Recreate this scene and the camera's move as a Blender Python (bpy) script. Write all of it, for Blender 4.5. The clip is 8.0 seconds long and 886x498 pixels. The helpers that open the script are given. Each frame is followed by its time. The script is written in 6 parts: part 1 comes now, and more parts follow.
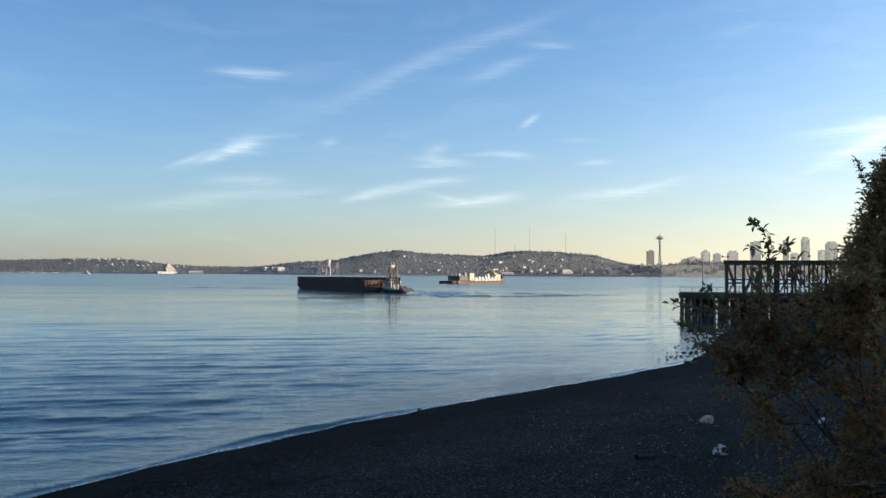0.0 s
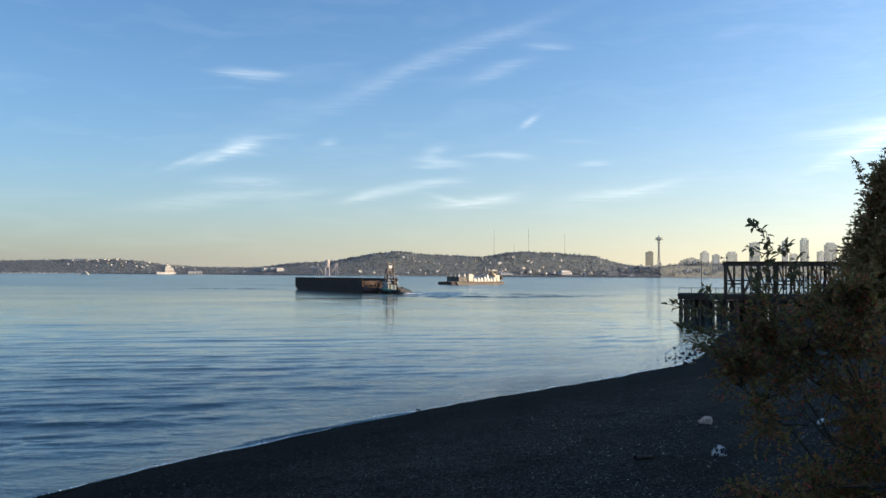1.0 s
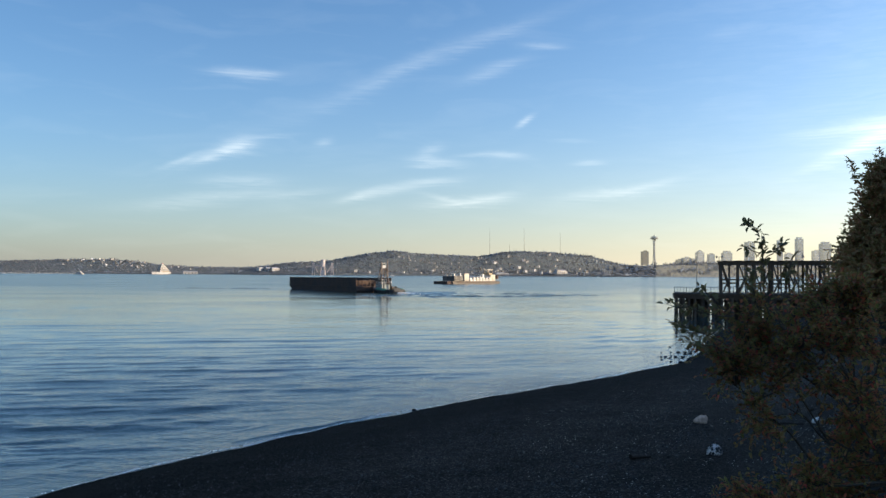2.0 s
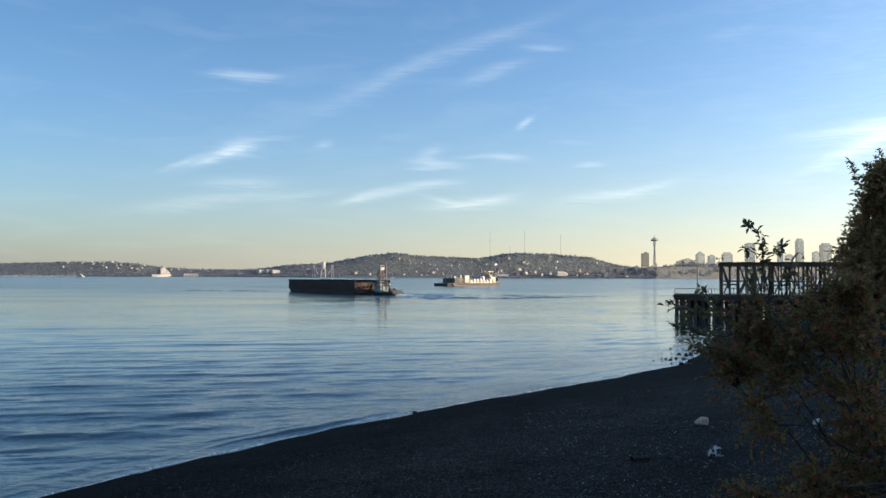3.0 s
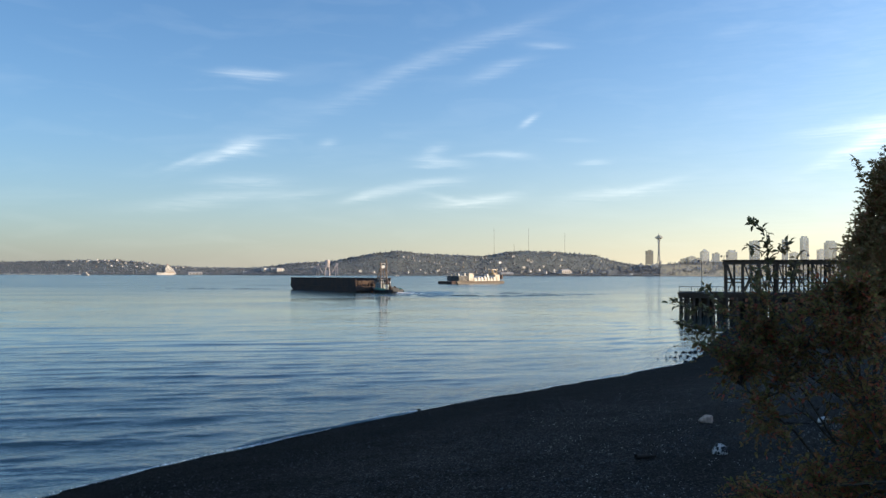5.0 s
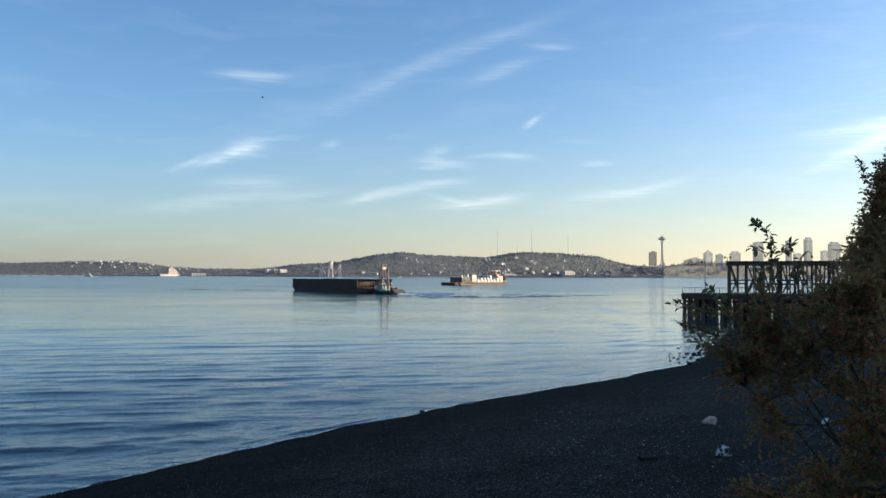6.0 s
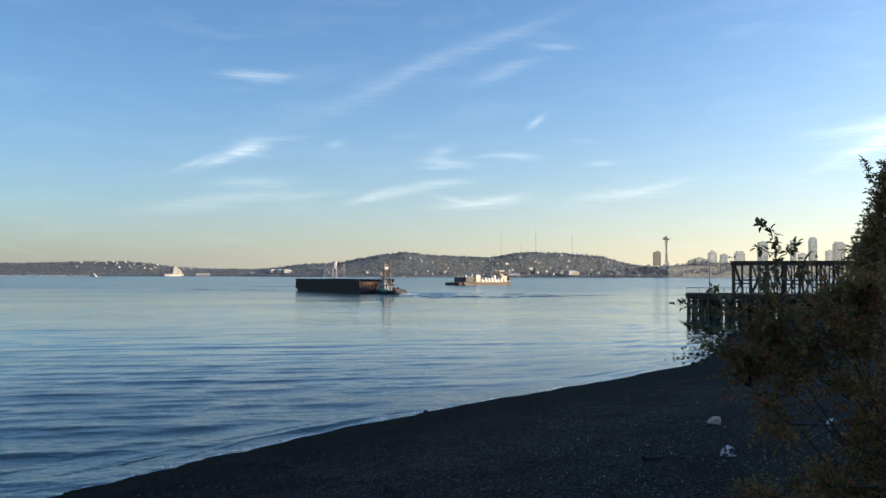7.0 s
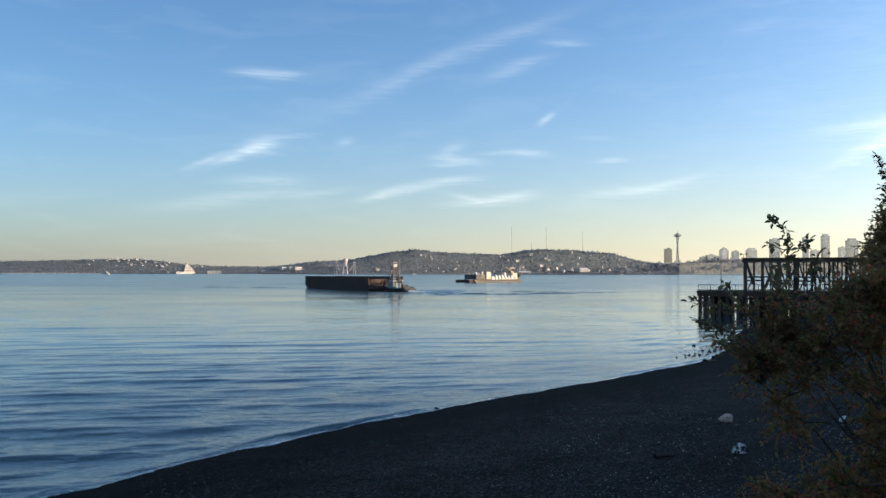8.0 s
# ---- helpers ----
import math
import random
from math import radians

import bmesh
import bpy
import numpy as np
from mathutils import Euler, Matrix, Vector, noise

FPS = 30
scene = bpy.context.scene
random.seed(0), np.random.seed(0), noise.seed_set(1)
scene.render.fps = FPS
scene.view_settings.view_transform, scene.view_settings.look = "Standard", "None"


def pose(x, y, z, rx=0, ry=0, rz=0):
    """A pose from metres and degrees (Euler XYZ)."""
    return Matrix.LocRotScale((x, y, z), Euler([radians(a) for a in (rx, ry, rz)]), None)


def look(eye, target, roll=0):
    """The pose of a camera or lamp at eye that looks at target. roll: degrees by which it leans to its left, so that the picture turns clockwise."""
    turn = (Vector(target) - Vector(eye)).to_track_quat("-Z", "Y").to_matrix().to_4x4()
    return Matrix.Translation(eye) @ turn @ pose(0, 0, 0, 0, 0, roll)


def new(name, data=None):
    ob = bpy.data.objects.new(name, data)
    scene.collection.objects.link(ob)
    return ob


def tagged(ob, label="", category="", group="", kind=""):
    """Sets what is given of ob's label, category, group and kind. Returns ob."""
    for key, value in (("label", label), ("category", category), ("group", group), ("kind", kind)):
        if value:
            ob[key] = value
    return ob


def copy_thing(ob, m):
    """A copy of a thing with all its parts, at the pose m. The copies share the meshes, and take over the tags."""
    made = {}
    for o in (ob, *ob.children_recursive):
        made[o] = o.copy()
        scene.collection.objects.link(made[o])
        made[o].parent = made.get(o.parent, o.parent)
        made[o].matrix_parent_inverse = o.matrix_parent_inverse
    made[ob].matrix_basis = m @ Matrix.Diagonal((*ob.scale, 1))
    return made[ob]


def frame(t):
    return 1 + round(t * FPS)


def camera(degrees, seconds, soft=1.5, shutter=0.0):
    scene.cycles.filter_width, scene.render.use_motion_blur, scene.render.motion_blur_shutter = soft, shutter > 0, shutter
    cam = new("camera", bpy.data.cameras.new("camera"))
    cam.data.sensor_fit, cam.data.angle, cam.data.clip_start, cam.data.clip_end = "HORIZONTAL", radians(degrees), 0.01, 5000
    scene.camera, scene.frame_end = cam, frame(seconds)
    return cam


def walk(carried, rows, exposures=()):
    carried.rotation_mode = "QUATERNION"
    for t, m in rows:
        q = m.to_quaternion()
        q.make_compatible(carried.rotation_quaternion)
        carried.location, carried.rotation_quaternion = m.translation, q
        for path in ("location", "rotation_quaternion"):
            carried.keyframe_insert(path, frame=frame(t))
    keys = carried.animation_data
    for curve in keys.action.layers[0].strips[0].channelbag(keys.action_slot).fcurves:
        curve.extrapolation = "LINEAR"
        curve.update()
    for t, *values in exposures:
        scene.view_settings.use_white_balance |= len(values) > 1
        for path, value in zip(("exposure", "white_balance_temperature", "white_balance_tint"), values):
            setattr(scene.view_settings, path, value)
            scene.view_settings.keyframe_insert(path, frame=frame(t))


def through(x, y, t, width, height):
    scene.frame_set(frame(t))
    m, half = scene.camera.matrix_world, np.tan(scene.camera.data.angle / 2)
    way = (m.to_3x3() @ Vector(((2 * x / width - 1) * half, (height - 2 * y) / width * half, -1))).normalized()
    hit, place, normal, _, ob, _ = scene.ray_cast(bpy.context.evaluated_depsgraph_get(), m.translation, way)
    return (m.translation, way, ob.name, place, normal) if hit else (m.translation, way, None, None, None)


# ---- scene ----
# ---- camera ----
EYE = (0.0, 0.0, 7.3)
cam = camera(56.0, 8.0, soft=1.5)


def aim(t, turn, tilt, roll):
    """Seconds and a pose of the hand-held camera: turn to the right, tilt up, lean, in degrees."""
    a, b = radians(turn), radians(tilt)
    way = Vector((math.sin(a) * math.cos(b), math.cos(a) * math.cos(b), math.sin(b)))
    return t, look(EYE, Vector(EYE) + 100 * way, roll)


walk(cam, [
    aim(0.0, -0.115, 1.712, 0.328), aim(0.5, -0.075, 1.779, 0.349), aim(1.0, -0.053, 1.769, 0.361),
    aim(1.5, -0.015, 1.686, 0.345), aim(1.7, 0.09, 1.69, 0.33), aim(2.8, 0.41, 1.91, 0.22), aim(3.0, 0.227, 1.877, 0.191), aim(3.2, 0.08, 1.85, 0.165), aim(3.5, -0.027, 1.826, 0.124),
    aim(4.0, 0.001, 1.747, 0.105), aim(4.5, 0.0, 1.709, 0.14), aim(4.7, -0.005, 1.712, 0.14), aim(5.8, -0.25, 1.825, 0.142), aim(6.0, -0.267, 1.826, 0.142),
    aim(6.5, -0.36, 1.858, 0.085), aim(7.0, -0.538, 1.823, 0.128), aim(7.5, -0.896, 1.765, 0.14),
    aim(8.0, -1.252, 1.635, 0.06)],
    exposures=[(0.0, 0.92, 5850, 8), (8.0, 0.92, 5850, 8)])

# ---- world, sun, exposure ----
SUN_TURN, SUN_HEIGHT = 95.0, 11.0

HAZE_HEIGHT, HAZE_SHARE, HAZE_COLOUR = 4.4, 0.84, ((4.85, 4.15, 3.35), (5.4, 4.15, 2.25))
CLOUDS = [  # bearing, height, half length, half width, tilt in degrees, strength
    (-3.4, 13.55, 4.2, 0.4, 26, 0.12), (2.8, 15.8, 5.0, 0.36, 18, 0.13), (-9.0, 11.0, 5.0, 0.6, 20, 0.05),
    (-13.2, 13.2, 1.6, 0.28, -2, 0.24), (-11.9, 13.25, 1.3, 0.18, 4, 0.18), (-14.4, 13.25, 1.4, 0.16, 2, 0.14),
    (-13.7, 8.5, 1.1, 0.38, 14, 0.42), (-15.4, 7.75, 1.7, 0.25, 22, 0.34), (-17.2, 7.4, 1.4, 0.16, 24, 0.22), (-13.6, 8.05, 1.2, 0.12, -3, 0.16), (-11.5, 9.2, 1.6, 0.12, 5, 0.12),
    (-8.0, 8.9, 0.6, 0.22, 12, 0.16), (5.85, 10.45, 0.62, 0.17, 34, 0.36),
    (2.0, 4.95, 2.6, 0.26, 3, 0.34), (3.6, 5.25, 1.6, 0.2, 9, 0.26), (0.2, 5.2, 1.2, 0.15, -14, 0.2), (11.6, 5.5, 3.0, 0.28, 5, 0.28), (14.2, 6.0, 2.2, 0.2, 12, 0.18),
    (27.8, 9.2, 3.0, 0.42, 6, 0.42), (26.6, 7.9, 2.8, 0.3, 24, 0.42), (28.5, 8.7, 3.0, 0.8, 16, 0.3), (24.2, 8.9, 1.6, 0.2, 4, 0.16),
    (-3.6, 5.75, 2.4, 0.26, 11, 0.24), (-5.6, 5.3, 1.4, 0.2, 16, 0.2), (-0.6, 6.35, 1.8, 0.2, 4, 0.22),
    (-13.4, 6.2, 2.4, 0.3, 2, 0.2), (-14.6, 5.2, 3.4, 0.26, 6, 0.18), (-17.5, 4.5, 3.6, 0.3, 5, 0.12), (-9.8, 5.4, 2.4, 0.18, 8, 0.12),
    (-0.7, 8.4, 0.9, 0.3, 18, 0.2), (-0.2, 7.7, 1.7, 0.22, -4, 0.28), (-0.9, 7.4, 1.2, 0.12, 2, 0.18), (4.6, 8.15, 1.2, 0.17, -3, 0.26), (2.6, 8.2, 1.4, 0.1, 3, 0.16),
    (10.2, 7.55, 0.9, 0.16, 2, 0.24), (9.0, 9.1, 1.2, 0.1, -2, 0.1), (3.2, 13.6, 1.6, 0.3, 16, 0.16), (4.6, 14.3, 1.8, 0.2, 8, 0.12), (7.2, 15.35, 1.3, 0.16, -4, 0.2), (19.5, 15.6, 1.4, 0.3, 4, 0.08),
    (44.0, 10.0, 20.0, 13.0, 8, 0.3)]


def sky():
    world = bpy.data.worlds.new("sky")
    scene.world = world
    world.use_nodes = True
    tree = world.node_tree
    tree.nodes.clear()
    link = tree.links.new

    def math_node(op, a, b=None, c=None):
        n = tree.nodes.new("ShaderNodeMath")
        n.operation = op
        for i, v in enumerate((a, b, c)):
            if v is None:
                continue
            if isinstance(v, (int, float)):
                n.inputs[i].default_value = v
            else:
                link(v, n.inputs[i])
        return n.outputs[0]

    air = tree.nodes.new("ShaderNodeTexSky")
    air.sky_type, air.sun_disc = "NISHITA", False
    air.sun_elevation, air.sun_rotation = radians(SUN_HEIGHT), radians(SUN_TURN)
    air.air_density, air.dust_density, air.ozone_density = 0.95, 0.9, 3.2
    place = tree.nodes.new("ShaderNodeTexCoord")
    axes = tree.nodes.new("ShaderNodeSeparateXYZ")
    link(place.outputs["Generated"], axes.inputs[0])
    x, y, z = axes.outputs
    turn = math_node("MULTIPLY", math_node("ARCTAN2", x, y), 57.2958)
    high = math_node("MULTIPLY", math_node("ARCSINE", z), 57.2958)
    both = tree.nodes.new("ShaderNodeCombineXYZ")
    link(turn, both.inputs[0]), link(math_node("MULTIPLY", high, 4.5), both.inputs[1])
    fleece = tree.nodes.new("ShaderNodeTexNoise")
    fleece.inputs["Scale"].default_value, fleece.inputs["Detail"].default_value = 0.5, 9
    fleece.inputs["Roughness"].default_value, fleece.inputs["Distortion"].default_value = 0.58, 0.9
    link(both.outputs[0], fleece.inputs["Vector"])
    strands = tree.nodes.new("ShaderNodeTexNoise")  # drawn-out fibres of ice
    strands.inputs["Scale"].default_value, strands.inputs["Detail"].default_value, strands.inputs["Distortion"].default_value = 0.9, 4, 1.2
    fibre = tree.nodes.new("ShaderNodeMapping")
    fibre.inputs["Rotation"].default_value, fibre.inputs["Scale"].default_value = (0, 0, radians(-38)), (0.3, 1.2, 1)
    link(both.outputs[0], fibre.inputs["Vector"]), link(fibre.outputs[0], strands.inputs["Vector"])
    warp = math_node("MULTIPLY", math_node("SUBTRACT", math_node("MULTIPLY_ADD", strands.outputs[0], 0.7, math_node("MULTIPLY", fleece.outputs[0], 0.8)), 0.75), 1.7)
    total = None
    for a, e, length, width, tilt, strength in CLOUDS:
        width, strength = width * 1.2, strength * 0.9
        c, s = math.cos(radians(tilt)), math.sin(radians(tilt))
        da, de = math_node("SUBTRACT", turn, a), math_node("SUBTRACT", high, e)
        u = math_node("DIVIDE", math_node("ADD", math_node("MULTIPLY", da, c), math_node("MULTIPLY", de, s)), length)
        v = math_node("DIVIDE", math_node("SUBTRACT", math_node("MULTIPLY", de, c), math_node("MULTIPLY", da, s)), width)
        v = math_node("ADD", v, warp)
        r2 = math_node("ADD", math_node("MULTIPLY", u, u), math_node("MULTIPLY", v, v))
        puff = math_node("MULTIPLY", math_node("POWER", 2.718, math_node("MULTIPLY", r2, -1.0)), strength)
        total = puff if total is None else math_node("ADD", total, puff)
    rag = tree.nodes.new("ShaderNodeMapRange")
    rag.inputs["From Min"].default_value, rag.inputs["From Max"].default_value = 0.32, 0.68
    rag.inputs["To Min"].default_value, rag.inputs["To Max"].default_value = 0.5, 1.0
    link(strands.outputs[0], rag.inputs["Value"])
    cover = math_node("MULTIPLY", math_node("MULTIPLY", total, 0.78), rag.outputs[0])
    thin = tree.nodes.new("ShaderNodeTexNoise")
    thin.inputs["Scale"].default_value, thin.inputs["Detail"].default_value, thin.inputs["Distortion"].default_value = 0.16, 6, 0.6
    link(both.outputs[0], thin.inputs["Vector"])
    mist = math_node("MULTIPLY", math_node("MAXIMUM", math_node("SUBTRACT", thin.outputs[0], 0.5), 0.0), 0.12)
    cover = math_node("ADD", cover, mist)
    cover = math_node("MINIMUM", cover, 0.9)
    # the haze low over the sea, brighter towards the sun
    low = math_node("POWER", 2.718, math_node("DIVIDE", math_node("ABSOLUTE", high), -HAZE_HEIGHT))
    near = math_node("COSINE", math_node("DIVIDE", math_node("SUBTRACT", turn, SUN_TURN), 57.2958))
    bright = math_node("MULTIPLY_ADD", near, 0.56, 0.9)
    veil = tree.nodes.new("ShaderNodeMix")
    veil.data_type = "RGBA"
    thick = math_node("MULTIPLY_ADD", near, 0.22, 0.86)
    link(math_node("MULTIPLY", math_node("MULTIPLY", low, thick), HAZE_SHARE), veil.inputs["Factor"])
    link(air.outputs[0], veil.inputs["A"])
    tint = tree.nodes.new("ShaderNodeVectorMath")
    tint.operation = "SCALE"
    warm = tree.nodes.new("ShaderNodeMix")
    warm.data_type, warm.clamp_factor = "RGBA", True
    warm.inputs["A"].default_value, warm.inputs["B"].default_value = (*HAZE_COLOUR[0], 1), (*HAZE_COLOUR[1], 1)
    link(math_node("MULTIPLY_ADD", near, 0.9, 0.5), warm.inputs["Factor"])
    link(warm.outputs["Result"], tint.inputs[0])
    link(bright, tint.inputs["Scale"]), link(tint.outputs[0], veil.inputs["B"])
    mix = tree.nodes.new("ShaderNodeMix")
    mix.data_type = "RGBA"
    link(cover, mix.inputs["Factor"])
    glare = math_node("MULTIPLY_ADD", math_node("COSINE", math_node("DIVIDE", math_node("SUBTRACT", turn, SUN_TURN + 15), 57.2958)), 0.4, 1.05)
    lit = tree.nodes.new("ShaderNodeVectorMath")  # the air grows brighter towards the sun
    lit.operation = "SCALE"
    link(veil.outputs["Result"], lit.inputs[0]), link(glare, lit.inputs["Scale"])
    link(lit.outputs[0], mix.inputs["A"])
    mix.inputs["B"].default_value = (6.6, 6.35, 5.6, 1)
    back = tree.nodes.new("ShaderNodeBackground")
    back.inputs["Strength"].default_value = 0.13
    link(mix.outputs["Result"], back.inputs["Color"])
    out = tree.nodes.new("ShaderNodeOutputWorld")
    link(back.outputs[0], out.inputs["Surface"])


sky()
sun_a, sun_e = radians(SUN_TURN), radians(SUN_HEIGHT)
SUN_WAY = Vector((math.sin(sun_a) * math.cos(sun_e), math.cos(sun_a) * math.cos(sun_e), math.sin(sun_e)))
sun = new("sun", bpy.data.lights.new("sun", "SUN"))
sun.data.energy, sun.data.angle, sun.data.color = 3.9, radians(0.6), (1.0, 0.74, 0.46)
sun.matrix_world = look(SUN_WAY * 200, (0, 0, 0))


# ---- materials ----
def material(name, colour, rough=0.7, metal=0.0, vary=0.25, grain=6.0, stain=0.6, bump=0.15, other=None, clear=0.0,
             random_piece=0.0, island=False, spread=(0.4, 0.62), through=0.0):
    """A node material: two scales of noise move the colour towards a second one, and give fine relief.
    clear: how far a distant surface is made see-through, to stand in for haze; through: how much leaves scatter on."""
    m = bpy.data.materials.new(name)
    m.use_nodes = True
    tree = m.node_tree
    link = tree.links.new
    shade = tree.nodes["Principled BSDF"]
    shade.inputs["Roughness"].default_value, shade.inputs["Metallic"].default_value = rough, metal
    shade.inputs["Specular IOR Level"].default_value = 0.15 if rough > 0.84 else 0.5
    other = other or tuple(c * (1 - vary) for c in colour)
    place = tree.nodes.new("ShaderNodeTexCoord")
    fine, wide = tree.nodes.new("ShaderNodeTexNoise"), tree.nodes.new("ShaderNodeTexNoise")
    for n, s, d in ((fine, grain, 6), (wide, stain, 4)):
        n.inputs["Scale"].default_value, n.inputs["Detail"].default_value = s, d
        link(place.outputs["Object"], n.inputs["Vector"])
    add = tree.nodes.new("ShaderNodeMath")
    add.operation = "MULTIPLY_ADD"
    add.inputs[1].default_value = 0.5
    link(fine.outputs[0], add.inputs[0])
    half = tree.nodes.new("ShaderNodeMath")
    half.operation = "MULTIPLY"
    half.inputs[1].default_value = 0.5
    link(wide.outputs[0], half.inputs[0]), link(half.outputs[0], add.inputs[2])
    step = tree.nodes.new("ShaderNodeMapRange")
    step.inputs["From Min"].default_value, step.inputs["From Max"].default_value = spread
    link(add.outputs[0], step.inputs["Value"])
    mix = tree.nodes.new("ShaderNodeMix")
    mix.data_type = "RGBA"
    mix.inputs["A"].default_value, mix.inputs["B"].default_value = (*colour, 1), (*other, 1)
    link(step.outputs[0], mix.inputs["Factor"])
    last = mix.outputs["Result"]
    if random_piece:
        if island:
            info = tree.nodes.new("ShaderNodeNewGeometry").outputs["Random Per Island"]
        else:
            info = tree.nodes.new("ShaderNodeObjectInfo").outputs["Random"]
        span = tree.nodes.new("ShaderNodeMapRange")
        span.inputs["To Min"].default_value, span.inputs["To Max"].default_value = 1 - random_piece, 1 + random_piece
        link(info, span.inputs["Value"])
        hue = tree.nodes.new("ShaderNodeHueSaturation")
        link(span.outputs[0], hue.inputs["Value"]), link(last, hue.inputs["Color"])
        last = hue.outputs[0]
    link(last, shade.inputs["Base Color"])
    if bump:
        b = tree.nodes.new("ShaderNodeBump")
        b.inputs["Strength"].default_value, b.inputs["Distance"].default_value = min(1, bump * 2), 0.02
        link(fine.outputs[0], b.inputs["Height"]), link(b.outputs[0], shade.inputs["Normal"])
    surface = shade.outputs[0]
    if through:
        glow, leafy = tree.nodes.new("ShaderNodeBsdfTranslucent"), tree.nodes.new("ShaderNodeMixShader")
        leafy.inputs[0].default_value = through
        link(last, glow.inputs["Color"])
        link(surface, leafy.inputs[1]), link(glow.outputs[0], leafy.inputs[2])
        surface = leafy.outputs[0]
        link(surface, tree.nodes["Material Output"].inputs["Surface"])
    # the bright sky mixed in from behind imitates haze
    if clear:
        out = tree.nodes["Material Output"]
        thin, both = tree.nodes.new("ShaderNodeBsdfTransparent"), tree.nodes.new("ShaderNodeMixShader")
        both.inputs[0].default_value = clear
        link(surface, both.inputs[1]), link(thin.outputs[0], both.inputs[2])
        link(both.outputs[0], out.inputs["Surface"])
    return m


def leaf_material(name, colours, rough=0.55, through=0.4, single=False):
    """Leaves: the colour runs over a ramp leaf by leaf, and some light passes."""
    m = bpy.data.materials.new(name)
    m.use_nodes = True
    tree = m.node_tree
    link = tree.links.new
    shade = tree.nodes["Principled BSDF"]
    ramp = tree.nodes.new("ShaderNodeValToRGB")
    while len(ramp.color_ramp.elements) < len(colours):
        ramp.color_ramp.elements.new(0.5)
    for i, c in enumerate(colours):
        ramp.color_ramp.elements[i].position = i / (len(colours) - 1)
        ramp.color_ramp.elements[i].color = (*c, 1)
    if single:
        link(tree.nodes.new("ShaderNodeObjectInfo").outputs["Random"], ramp.inputs[0])
    else:
        link(tree.nodes.new("ShaderNodeNewGeometry").outputs["Random Per Island"], ramp.inputs[0])
    place, n = tree.nodes.new("ShaderNodeTexCoord"), tree.nodes.new("ShaderNodeTexNoise")
    n.inputs["Scale"].default_value = 40
    link(place.outputs["Object"], n.inputs["Vector"])
    hue = tree.nodes.new("ShaderNodeHueSaturation")
    span = tree.nodes.new("ShaderNodeMapRange")
    span.inputs["To Min"].default_value, span.inputs["To Max"].default_value = 0.75, 1.25
    link(n.outputs[0], span.inputs["Value"]), link(span.outputs[0], hue.inputs["Value"])
    link(ramp.outputs[0], hue.inputs["Color"])
    link(hue.outputs[0], shade.inputs["Base Color"])
    shade.inputs["Roughness"].default_value = rough
    glow, both = tree.nodes.new("ShaderNodeBsdfTranslucent"), tree.nodes.new("ShaderNodeMixShader")
    link(hue.outputs[0], glow.inputs["Color"])
    both.inputs[0].default_value = through
    link(shade.outputs[0], both.inputs[1]), link(glow.outputs[0], both.inputs[2])
    link(both.outputs[0], tree.nodes["Material Output"].inputs["Surface"])
    return m


